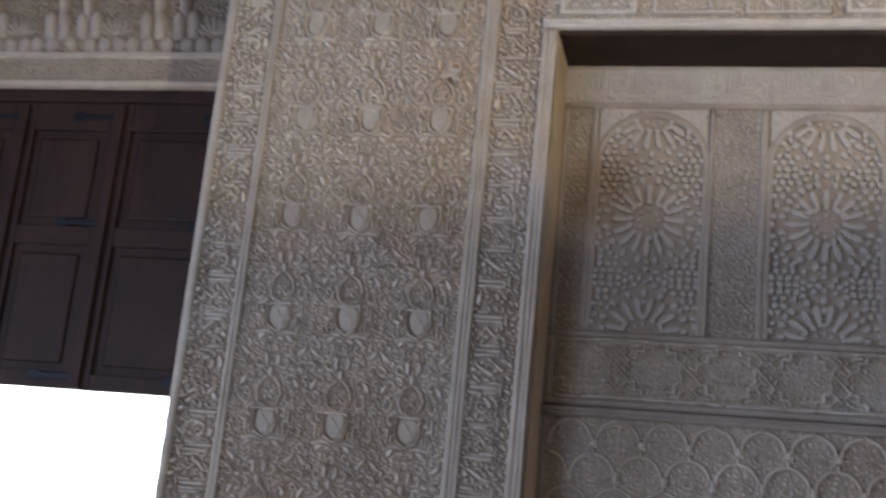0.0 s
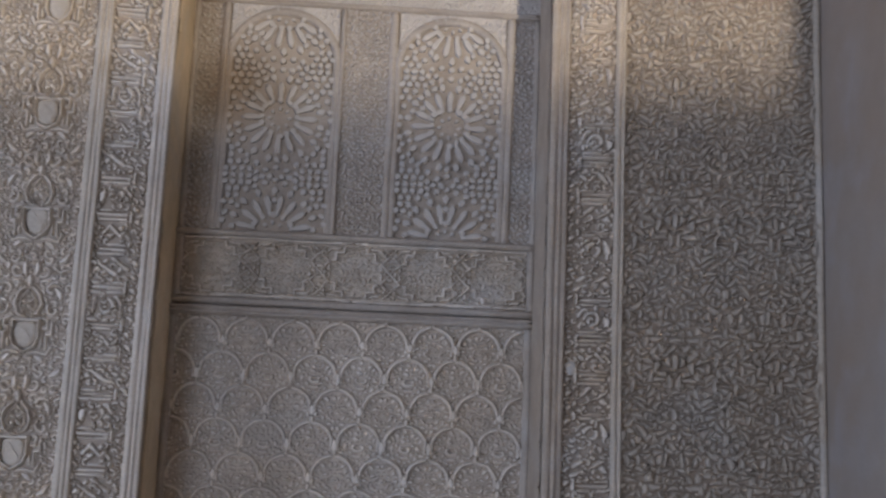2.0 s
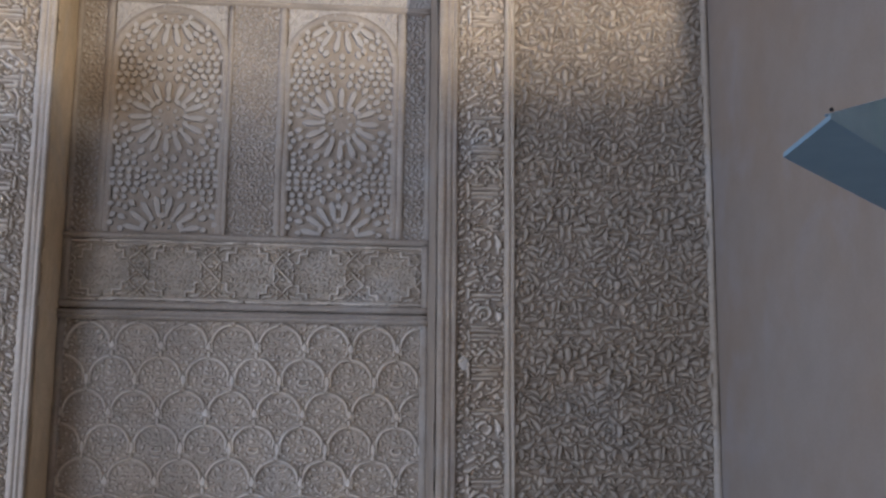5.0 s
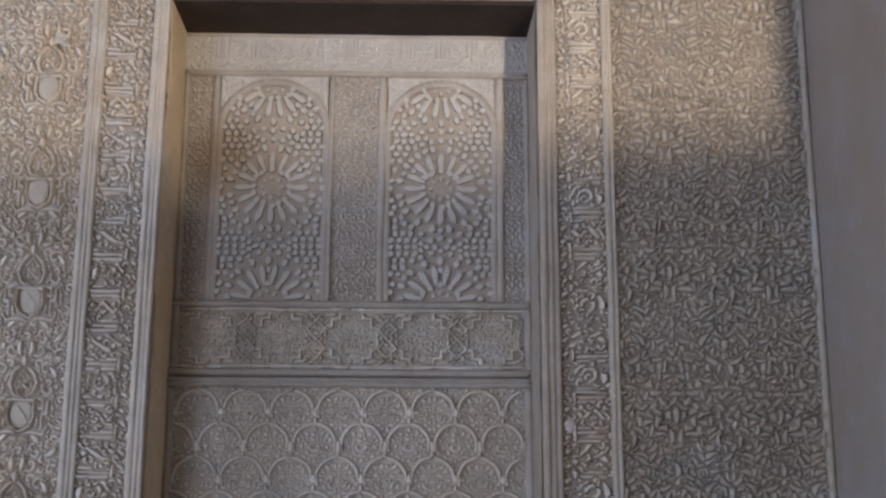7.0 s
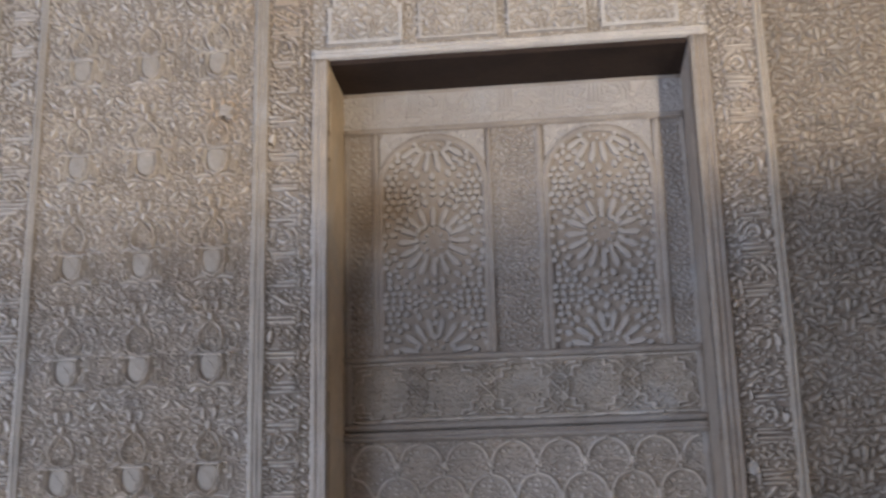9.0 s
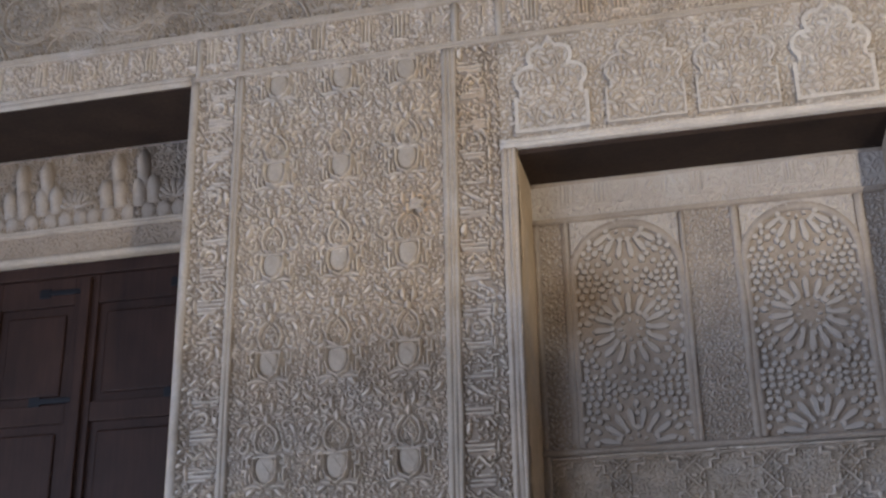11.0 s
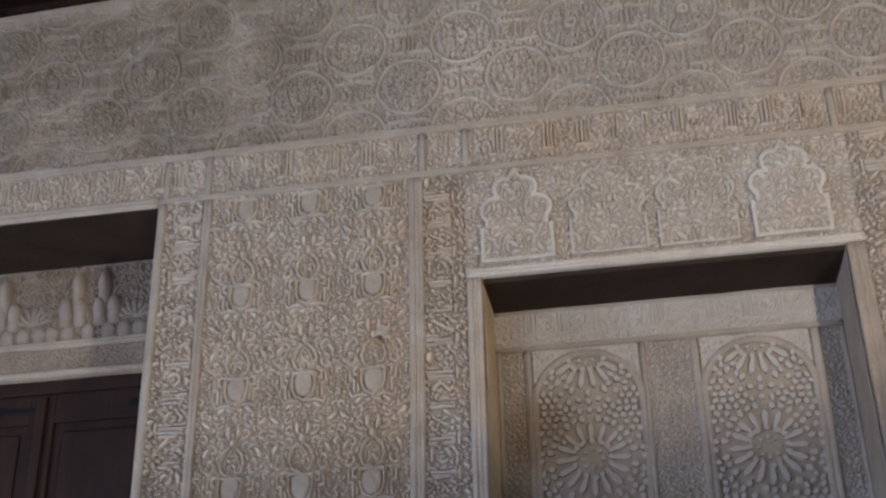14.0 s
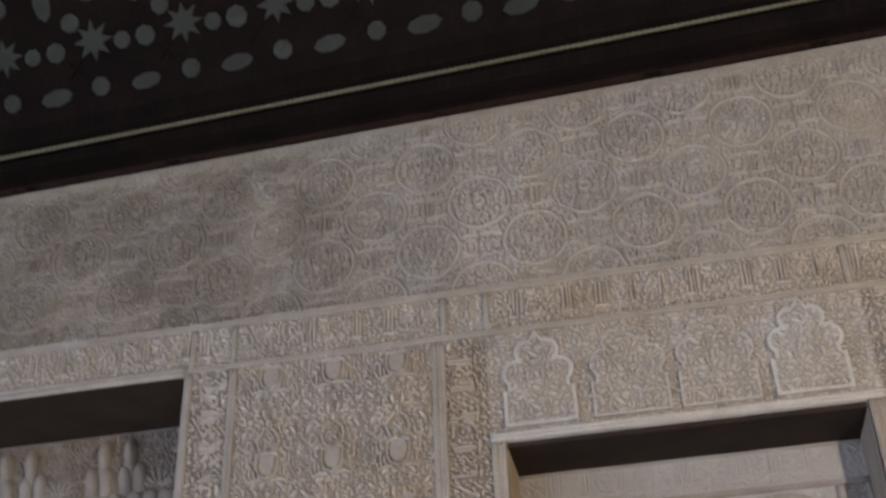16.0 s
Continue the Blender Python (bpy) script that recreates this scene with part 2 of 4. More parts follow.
class Tile:
    """A carved ornament that repeats: heights on a grid of w by h metres."""

    def __init__(self, w, h, step=0.0045, wrap=True):
        self.w, self.h, self.wrap = w, h, wrap
        self.nx, self.ny = max(2, round(w / step)), max(2, round(h / step))
        self.x, self.y = np.meshgrid((np.arange(self.nx) + 0.5) * w / self.nx, (np.arange(self.ny) + 0.5) * h / self.ny)
        self.z = np.zeros_like(self.x)

    def ridge(self, a, b, widths, height, edge, gap):
        """A raised line of straight pieces a to b, with a groove cut round it into what lies below."""
        m = widths.max() / 2 + edge + gap
        for dx in ((-self.w, 0, self.w) if self.wrap else (0,)):
            for dy in ((-self.h, 0, self.h) if self.wrap else (0,)):
                p, q = a + (dx, dy), b + (dx, dy)
                lo, hi = np.minimum(p, q).min(0) - m, np.maximum(p, q).max(0) + m
                i0, i1 = int(max(0, lo[0] / self.w * self.nx)), int(min(self.nx, hi[0] / self.w * self.nx + 1))
                j0, j1 = int(max(0, lo[1] / self.h * self.ny)), int(min(self.ny, hi[1] / self.h * self.ny + 1))
                if i0 >= i1 or j0 >= j1:
                    continue
                X, Y, Z = self.x[j0:j1, i0:i1], self.y[j0:j1, i0:i1], self.z[j0:j1, i0:i1]
                R = np.full_like(X, 9.0)
                for pa, pb, wa in zip(p, q, widths):
                    d = pb - pa
                    t = np.clip(((X - pa[0]) * d[0] + (Y - pa[1]) * d[1]) / max(d @ d, 1e-12), 0, 1)
                    np.minimum(R, np.hypot(X - pa[0] - t * d[0], Y - pa[1] - t * d[1]) - wa / 2, out=R)
                Z *= np.clip((R - gap + edge / 2) / edge, 0, 1)
                body = np.clip((edge / 2 - R) / edge, 0, 1)
                np.maximum(Z, height * body * (0.82 + 0.18 * np.clip(-R / 0.006, 0, 1)), out=Z)

    def stroke(self, pts, width, height=0.012, edge=0.004, gap=0.008):
        pts = np.asarray(pts, float)
        self.ridge(pts[:-1], pts[1:], np.full(len(pts) - 1, width), height, edge, gap)

    def leaf(self, x, y, turn, length, width, curl=0.0, height=0.012, gap=0.008):
        t = np.linspace(0, 1, 7)
        turns = turn + curl * t
        px = x + np.concatenate([[0], np.cumsum(np.cos(turns[:-1]))]) * length / 6
        py = y + np.concatenate([[0], np.cumsum(np.sin(turns[:-1]))]) * length / 6
        pts = np.stack([px, py], 1)
        widths = width * np.array([0.45, 0.9, 1.15, 1.0, 0.65, 0.22])
        self.ridge(pts[:-1], pts[1:], widths, height, 0.004, gap)

    def fill(self, count, rng, mirror=True, length=(0.04, 0.065), width=(0.014, 0.021), height=0.011, room=0.0115, gap=0.008, split=0.0):
        """Small curled leaves wherever the ground still lies bare."""
        for _ in range(count):
            x, y = rng.uniform(0, self.w / 2 if mirror else self.w), rng.uniform(0, self.h)
            k = [self.at(np.array(x + room * math.cos(a)), np.array(y + room * math.sin(a))) for a in (0, 1.05, 2.1, 3.14, 4.2, 5.25)]
            if max(k) > 0.003:
                continue
            a, ln, wd, cu = rng.uniform(0, 6.28), rng.uniform(*length), rng.uniform(*width), rng.choice((-1, 1)) * rng.uniform(0.5, 1.4)
            h = height * rng.uniform(0.75, 1.0)
            x0, y0 = x - math.cos(a) * ln / 2, y - math.sin(a) * ln / 2
            self.leaf(x0, y0, a, ln, wd, cu, h, gap)
            if mirror:
                self.leaf(self.w - x0, y0, math.pi - a, ln, wd, -cu, h, gap)
            if split:
                # the second, shorter lobe of a split leaf
                b = a - math.copysign(split, cu)
                self.leaf(x0, y0, b, 0.6 * ln, 0.85 * wd, -cu, h, 0.6 * gap)
                self.leaf(self.w - x0, y0, math.pi - b, 0.6 * ln, 0.85 * wd, cu, h, 0.6 * gap)
        return self

    def ring(self, x, y, r, width, height=0.012, a0=0.0, a1=2 * math.pi, squash=1.0):
        a = np.linspace(a0, a1, 18)
        self.stroke(np.stack([x + r * np.cos(a), y + r * squash * np.sin(a)], 1), width, height)

    def spiral(self, x, y, r, turn, width, sign=1, height=0.012, wind=4.6, gap=0.007):
        t = np.linspace(0, 1, 16)
        rr, a = r * (1 - 0.8 * t), turn + sign * t * wind
        self.stroke(np.stack([x + rr * np.cos(a), y + rr * np.sin(a)], 1), width, height, 0.004, gap)

    def scrolls(self, count, rng, mirror=True, size=(0.015, 0.024), width=0.011, height=0.010, room=0.008):
        """Small scrolls and hooks wherever the ground still lies bare."""
        for _ in range(count):
            x, y = rng.uniform(0, self.w / 2 if mirror else self.w), rng.uniform(0, self.h)
            k = [self.at(np.array(x + room * math.cos(a)), np.array(y + room * math.sin(a))) for a in (0, 1.05, 2.1, 3.14, 4.2, 5.25)]
            if max(k) > 0.003:
                continue
            a, r, sg, wind, h = rng.uniform(0, 6.28), rng.uniform(*size), rng.choice((-1, 1)), rng.uniform(2.4, 4.8), height * rng.uniform(0.8, 1.0)
            self.spiral(x, y, r, a, width, sg, h, wind)
            if mirror:
                self.spiral(self.w - x, y, r, math.pi - a, width, -sg, h, wind)
        return self

    def at(self, u, v):
        i = (np.floor(u / self.w * self.nx).astype(int)) % self.nx
        j = (np.floor(v / self.h * self.ny).astype(int)) % self.ny
        return self.z[j, i]


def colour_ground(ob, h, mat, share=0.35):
    """Gives a carving's sunk ground its old brown, with the recess's shade put in."""
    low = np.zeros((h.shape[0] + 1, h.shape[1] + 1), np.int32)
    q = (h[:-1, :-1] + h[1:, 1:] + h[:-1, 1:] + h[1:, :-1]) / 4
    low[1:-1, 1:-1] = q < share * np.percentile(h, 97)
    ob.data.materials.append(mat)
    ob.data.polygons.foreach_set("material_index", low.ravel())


def carved(name, tile, x0, x1, z0, z1, y, mat, parent, label="", origin=(0, 0), step=0.0047, turned=0, wear=0.45, seed=1, deep=2.0, ground=None, pit=None, fade=None, share=0.35):
    """A panel of the wall carved with a tile. turned: 1 lets the tile's length run up the wall, -1 the same in a mirror."""
    rng = np.random.default_rng(seed)
    nx, nz = max(3, round((x1 - x0) / step)), max(3, round((z1 - z0) / step))
    X, Z = np.meshgrid(np.linspace(x0, x1, nx), np.linspace(z0, z1, nz))
    wob = 0.003 * (soft_noise(nz, nx, 30, rng) - 0.5)
    u, v = X - origin[0] + wob, Z - origin[1] + wob[::-1, ::-1]
    h = tile.at(u, v) if not turned else tile.at(v, u if turned > 0 else tile.h - u)
    n1, n2 = soft_noise(nz, nx, 55, rng), soft_noise(nz, nx, 9, rng)
    y = y + 0.012 * (deep - 1)
    h = deep * h * (1 - wear + wear * np.clip(0.2 + 1.3 * n1, 0, 1.1)) * (0.8 + 0.4 * n2) + 0.0018 * n2 + 0.004 * (n1 - 0.5)
    if fade:
        h = h * np.clip((fade(X) - Z) / 0.15, 0.1, 1)
    if pit:
        h = h - 0.03 * np.exp(-((X - pit[0]) ** 2 + (0.7 * (Z - pit[1])) ** 2) / 0.018 ** 2)
    ob = sheet(name, np.stack([X, y - h, Z], -1), mat, parent, label, False)
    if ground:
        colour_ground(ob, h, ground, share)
    return ob


def strip(name, x0, x1, z0, z1, y, mat, parent, ridges=3, height=0.017, seed=1, label=""):
    """A straight moulding of rounded ridges, slightly uneven along its length."""
    rng = np.random.default_rng(seed)
    tall = z1 - z0 > x1 - x0
    across, along = ((x1 - x0), (z1 - z0)) if tall else ((z1 - z0), (x1 - x0))
    na, nl = 8 * ridges + 1, max(4, int(along / 0.04))
    s = np.linspace(0, 1, na)
    prof = height * (0.15 + 0.85 * np.abs(np.sin(np.pi * ridges * s ** 1.25)) ** 0.6) * (0.75 + 0.25 * np.sin(2.2 * s + 0.4))
    A, L = np.meshgrid(s * across, np.linspace(0, along, nl))
    H = prof[None] * (0.5 + 0.65 * soft_noise(nl, na, 7, rng)) * (0.92 + 0.16 * (rng.random((nl, 1)) > 0.06))
    A = A + 0.003 * (soft_noise(nl, na, 8, rng) - 0.5)
    X, Z = (x0 + A, z0 + L) if tall else (x0 + L, z0 + A)
    co = np.stack([X, y - H, Z], -1)
    return sheet(name, co if tall else co[::-1].transpose(1, 0, 2)[:, ::-1], mat, parent, label)


# ---- ornaments ----


def script_tile(seed, length=0.62, width=0.22, step=0.0045):
    """Band of raised strokes in place of an inscription: stems, bowls and a leafy ground line."""
    rng = random.Random(seed)
    t = Tile(length, width, step)
    s = 0.0
    kinds = ["stems", "bowl", "stems", "slant", "stems", "knot"]
    k = rng.randrange(6)
    while s < length - 0.06:
        kind = kinds[k % 6]
        k += 1
        if kind == "stems":
            n = rng.choice((2, 3, 3, 4))
            for i in range(n):
                x = s + 0.010 + 0.0205 * i
                top = width - 0.012 - 0.014 * rng.random()
                t.stroke([(x, 0.058), (x + 0.002, top), (x + 0.008, top + 0.003)], 0.0115, 0.012, 0.004, 0.007)
            t.stroke([(s + 0.004, 0.058), (s + 0.0205 * n, 0.055)], 0.013)
            s += 0.0205 * n + 0.010
        elif kind == "bowl":
            t.leaf(s + 0.0, 0.195, 0.1, 0.085, 0.022, -0.7)
            t.stroke([(s + 0.07, 0.14), (s + 0.082, 0.09), (s + 0.04, 0.062), (s, 0.07)], 0.016)
            t.ring(s + 0.040, 0.130, 0.028, 0.0155)
            s += 0.092
        elif kind == "slant":
            t.leaf(s + 0.02, 0.205, -0.9, 0.06, 0.02, 0.9)
            t.stroke([(s + 0.045, 0.055), (s + 0.07, 0.10), (s + 0.10, 0.125)], 0.016)
            t.stroke([(s + 0.005, 0.05), (s + 0.03, 0.12), (s + 0.085, 0.205)], 0.017)
            s += 0.102
        else:
            t.stroke([(s + 0.01, 0.06), (s + 0.06, 0.10), (s + 0.015, 0.145), (s + 0.06, 0.185), (s + 0.02, 0.208)], 0.0155)
            t.stroke([(s + 0.066, 0.06), (s + 0.02, 0.10), (s + 0.068, 0.145), (s + 0.02, 0.185)], 0.0145)
            s += 0.084
    for i in range(int(length / 0.062)):
        x = i * 0.062
        t.stroke([(x, 0.012), (x + 0.02, 0.034), (x + 0.045, 0.030), (x + 0.062, 0.012)], 0.015)
        t.leaf(x + 0.015, 0.014, 0.6, 0.035, 0.015, 0.9)
    return t.scrolls(900, rng, False, (0.012, 0.020), 0.0105, 0.010, 0.0075)


def shield_tile():
    w, h = 0.346, 0.505
    t = Tile(w, h, 0.004)
    rng = random.Random(5)
    c = w / 2
    t.scrolls(2200, rng, True, (0.017, 0.028), 0.0115, 0.0105, 0.0078)
    for sign in (1, -1):
        for x, y, r, a in ((0.115, 0.245, 0.032, 2.5), (0.10, 0.335, 0.034, 0.5), (0.150, 0.40, 0.028, 1.0), (0.06, 0.425, 0.032, 4.0), (0.03, 0.045, 0.026, 1.5), (0.15, 0.03, 0.026, 5.0)):
            t.spiral(c + sign * x, y, r, a if sign > 0 else math.pi - a, 0.012, sign)
        for x, y, a, ln in ((0.14, 0.30, 1.8, 0.06), (0.02, 0.40, 1.2, 0.07), (0.12, 0.46, 0.4, 0.06), (0.085, 0.02, 2.2, 0.05)):
            t.leaf(c + sign * x, y, a if sign > 0 else math.pi - a, ln, 0.018, sign * 0.8)
    for sign in (1, -1):
        def m(pts):
            return [(c + sign * x, y) for x, y in pts]
        # knots beside the shield, its frame and the pointed medallion above it
        t.stroke(m([(0.072, 0.085), (0.072, 0.165), (0.092, 0.165), (0.092, 0.20), (0.07, 0.205)]), 0.011, 0.013)
        t.stroke(m([(0.092, 0.075), (0.092, 0.14), (0.114, 0.14), (0.114, 0.19)]), 0.011, 0.013)
        t.stroke(m([(0.0, 0.055), (0.06, 0.062), (0.10, 0.052), (0.118, 0.085)]), 0.011, 0.013)
    for sign in (1, -1):
        def m(pts):
            return [(c + sign * x, y) for x, y in pts]
        t.stroke(m([(0.0, 0.207), (0.045, 0.225), (0.060, 0.27), (0.048, 0.315), (0.0, 0.365)]), 0.012, 0.014)
        t.stroke(m([(0.0, 0.335), (0.026, 0.30), (0.038, 0.262), (0.02, 0.225)]), 0.008, 0.012, 0.004, 0.005)
    t.leaf(c, 0.352, math.pi / 2, 0.05, 0.018, 0, 0.014)
    for i in range(4):
        t.leaf(c, 0.268, math.pi * (0.25 + 0.5 * i), 0.034, 0.014, 0, 0.013, 0.004)
    shield = [(c - 0.058, 0.196), (c + 0.058, 0.196), (c + 0.058, 0.125), (c + 0.043, 0.086), (c, 0.062), (c - 0.043, 0.086), (c - 0.058, 0.125), (c - 0.058, 0.196)]
    t.stroke(shield, 0.011, 0.017)
    return t


def leaf_tile(w=0.46, h=0.42, count=46, seed=9, height=0.013, size=1.0, step=0.0045):
    """Mirrored foliage of split leaves, crossed by thin stems."""
    t = Tile(w, h, step)
    rng = random.Random(seed)
    c = w / 2
    placed = []
    tries = 0
    while len(placed) < count * 0.6 and tries < 4000:
        tries += 1
        x, y = rng.uniform(0.0, c), rng.uniform(0, h)
        if any((x - a) ** 2 + min(abs(y - b), h - abs(y - b)) ** 2 < (0.04 * size) ** 2 for a, b in placed):
            continue
        placed.append((x, y))
        a = math.atan2(y % (h / 2) - 0.06, x - 0.06) + rng.choice((0.5, -0.4, 1.6)) + rng.uniform(-0.3, 0.3)
        ln, wd, cu = size * rng.uniform(0.07, 0.105), size * rng.uniform(0.02, 0.03), rng.uniform(-1.2, 1.2)
        for sign in (1, -1):
            t.leaf(c + sign * x, y, a if sign > 0 else math.pi - a, ln, wd, sign * cu, height * rng.uniform(0.75, 1.0))
    for sign in (1, -1):
        for y0 in (0, h / 2):
            t.stroke([(c, y0), (c + sign * 0.06, y0 + 0.06), (c + sign * 0.05, y0 + 0.12), (c + sign * 0.16, y0 + 0.17), (c + sign * c, y0 + h / 2)], 0.009, height * 0.8)
            t.leaf(c + sign * 0.02, y0 + 0.05, 0.8 if sign > 0 else math.pi - 0.8, 0.06 * size, 0.016 * size, sign * 1.1, height)
    return t.fill(900, rng, True, (0.045 * size, 0.07 * size), (0.015 * size, 0.022 * size), height)


def palmette_tile():
    """Palmettes in staggered rows, each a drop between spread petals, with a drooping flower under it and leaves all round."""
    w, h = 0.468, 0.655
    t = Tile(w, h, 0.0045)
    rng = random.Random(14)
    up = math.pi / 2
    a = np.linspace(0, 2 * math.pi, 17)
    for x, y in ((w / 2, h / 2), (0.0, 0.0)):
        for s in (1, -1):
            for dx, dy, tilt, ln, wd, cu in ((0.028, -0.050, 0.30, 0.105, 0.030, -0.25), (0.035, -0.058, 1.15, 0.140, 0.027, 0.75), (0.018, -0.072, 2.25, 0.085, 0.024, 0.9),
                                             (0.012, 0.065, 0.75, 0.080, 0.024, -0.9), (0.012, -0.245, 1.0, 0.075, 0.030, -1.3), (0.012, -0.275, 1.9, 0.070, 0.026, -0.9),
                                             (0.095, -0.130, 0.5, 0.095, 0.026, -0.8), (0.105, -0.185, 2.1, 0.085, 0.025, 0.8), (0.150, 0.055, 0.2, 0.090, 0.026, 0.8), (0.06, 0.12, 1.6, 0.08, 0.024, 0.9)):
                t.leaf(x + s * dx, y + dy, up - s * tilt, 1.08 * ln, 0.92 * wd, -s * cu, 0.015 * rng.uniform(0.85, 1.0), 0.007)
        t.stroke(np.stack([x + 0.019 * np.sin(a) * (1 - 0.35 * np.cos(a)), y - 0.008 + 0.042 * np.cos(a)], 1), 0.012, 0.013)
        t.leaf(x, y - 0.26, up, 0.075, 0.026, 0, 0.013)
        t.ring(x, y - 0.285, 0.008, 0.014, 0.013)
    return t.fill(2600, rng, True, (0.055, 0.095), (0.015, 0.022), 0.011, 0.0105, 0.007, 0.8)


def scale_tile():
    """Staggered arches like scales, their feet running together into the heads of the row below."""
    w, h = 0.2228, 0.314
    t = Tile(w, h, 0.0042)
    heads = ((w / 2, h), (0.0, h / 2))
    for x, y in heads:
        for sign in (1, -1):
            t.spiral(x + sign * 0.045, y - 0.075, 0.026, 1.2 if sign > 0 else math.pi - 1.2, 0.010, -sign, 0.008, 4.2, 0.006)
            t.leaf(x + sign * 0.012, y - 0.042, math.pi / 2 - sign * 1.2, 0.05, 0.015, sign * 1.0, 0.008, 0.006)
            t.leaf(x + sign * 0.045, y - 0.135, math.pi / 2 - sign * 0.5, 0.05, 0.015, sign * 0.8, 0.008, 0.006)
        t.ring(x, y - 0.118, 0.024, 0.010, 0.010, squash=0.6)
        t.ring(x, y - 0.110, 0.046, 0.010, 0.008, math.pi * 1.05, math.pi * 1.95)
    t.fill(500, random.Random(8), True, (0.02, 0.035), (0.010, 0.014), 0.007, 0.008)
    for x, y in heads:
        a = np.linspace(-0.30, math.pi + 0.30, 24)
        t.stroke(np.stack([x + 0.099 * np.cos(a), y - 0.103 + 0.096 * np.sin(a)], 1), 0.0135, 0.013, 0.004, 0.007)
    for x, y in heads:
        t.leaf(x + w / 2, y - 0.088, -math.pi / 2, 0.058, 0.021, 0, 0.0115, 0.003)
        t.leaf(x, y - 0.006, math.pi / 2, 0.03, 0.013, 0, 0.013, 0.004)
    return t


def strap_tile():
    """Interlaced straps: stepped octagons between fields of small crossing diagonals."""
    w, h = 0.68, 0.30
    t = Tile(w, h, 0.005)
    t.fill(1200, random.Random(6), True, (0.02, 0.03), (0.009, 0.012), 0.006, 0.008)
    m = h / 2
    for cx in (0.0, w / 2, w):
        for sx in (1, -1):
            for sy in (1, -1):
                for pts in (((0.0, 0.125), (0.055, 0.125), (0.055, 0.095), (0.095, 0.095), (0.095, 0.055), (0.125, 0.055), (0.125, 0.0)),
                            ((0.055, 0.145), (0.085, 0.115), (0.115, 0.115), (0.14, 0.09))):
                    t.stroke([(cx + sx * x, m + sy * y) for x, y in pts], 0.010, 0.012, 0.004, 0.0065)
    for cx in (w / 4, 3 * w / 4):
        for dy in (-0.093, 0.0, 0.093):
            # small eight-pointed stars where the straps cross
            for turn in (0.0, math.pi / 4):
                a = np.linspace(0, 2 * math.pi, 5) + turn
                t.stroke(np.stack([cx + 0.036 * np.cos(a), m + dy + 0.036 * np.sin(a)], 1), 0.008, 0.0125, 0.004, 0.004)
        for sx in (1, -1):
            t.stroke([(cx + sx * 0.045, m - 0.14), (cx - sx * 0.045, m - 0.047), (cx + sx * 0.045, m + 0.047), (cx - sx * 0.045, m + 0.14)], 0.009, 0.012, 0.004, 0.005)
    t.stroke([(0, 0.01), (w, 0.01)], 0.012, 0.013)
    t.stroke([(0, h - 0.01), (w, h - 0.01)], 0.012, 0.013)
    return t


def lobed_tile():
    """Worn field of broad flat rings in staggered rows, tied by short bars, with foliage within and between them."""
    w, h = 0.60, 0.58
    t = Tile(w, h, 0.0058)
    rng = random.Random(3)
    spots = ((w / 4, h / 4), (3 * w / 4, 3 * h / 4))
    for x, y in spots:
        for i in range(8):
            b = i * math.pi / 4 + 0.2
            t.leaf(x + 0.045 * math.cos(b), y + 0.045 * math.sin(b), b, 0.085, 0.024, 1.1 * (-1) ** i, 0.012, 0.010)
        t.ring(x, y, 0.026, 0.018, 0.010)
        for k in (-1, 0, 1):
            t.stroke([(x + w / 2 + 0.03 * k, y - 0.045), (x + w / 2 + 0.03 * k, y + 0.045)], 0.014, 0.010, 0.005, 0.010)
    t.scrolls(2600, rng, True, (0.016, 0.026), 0.014, 0.011, 0.009)
    a = np.linspace(0, 2 * math.pi, 49)
    for x, y in spots:
        r = 0.172 + 0 * a
        t.stroke(np.stack([x + r * np.cos(a), y + r * np.sin(a)], 1), 0.017, 0.0082, 0.006, 0.008)
        for s in (1, -1):
            t.stroke([(x + s * 0.185, y - 0.06), (x + s * w / 2, y - 0.075)], 0.013, 0.009, 0.006, 0.008)
            t.stroke([(x + s * 0.185, y + 0.06), (x + s * w / 2, y + 0.075)], 0.013, 0.009, 0.006, 0.008)
    return t


BASE = 1.4          # where the carving begins above the dado
DL, DR, DT, DD = -4.75, -2.585, 5.04, 0.58    # left doorway: sides, head, depth
NL, NR, NT, ND = -0.85, 0.895, 4.445, 0.415   # blind niche
EAST = 2.185        # east wall
FLOOR = 0.27
FRZ0, FRZ1 = 5.085, 5.315  # inscription frieze
TOP = 6.62

# ---- setting ----
wall = part("wall_north", boxes(
    (-6.3, DL, 0.05, 0.9, FLOOR, 7.2), (DR, NL, 0.05, 0.9, FLOOR, 7.2), (NR, 2.6, 0.05, 0.9, FLOOR, 7.2),
    (DL, DR, 0.05, 0.9, DT, 7.2), (NL, NR, 0.05, 0.9, NT, 7.2), (NL, NR, ND + 0.05, 0.9, FLOOR, NT)), STUCCO)
tagged(wall, "tall palace wall of carved ochre stucco with niches", "wall", kind="structure")
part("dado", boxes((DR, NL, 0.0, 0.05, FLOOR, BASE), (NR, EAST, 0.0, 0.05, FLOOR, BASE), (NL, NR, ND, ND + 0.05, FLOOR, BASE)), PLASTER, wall)

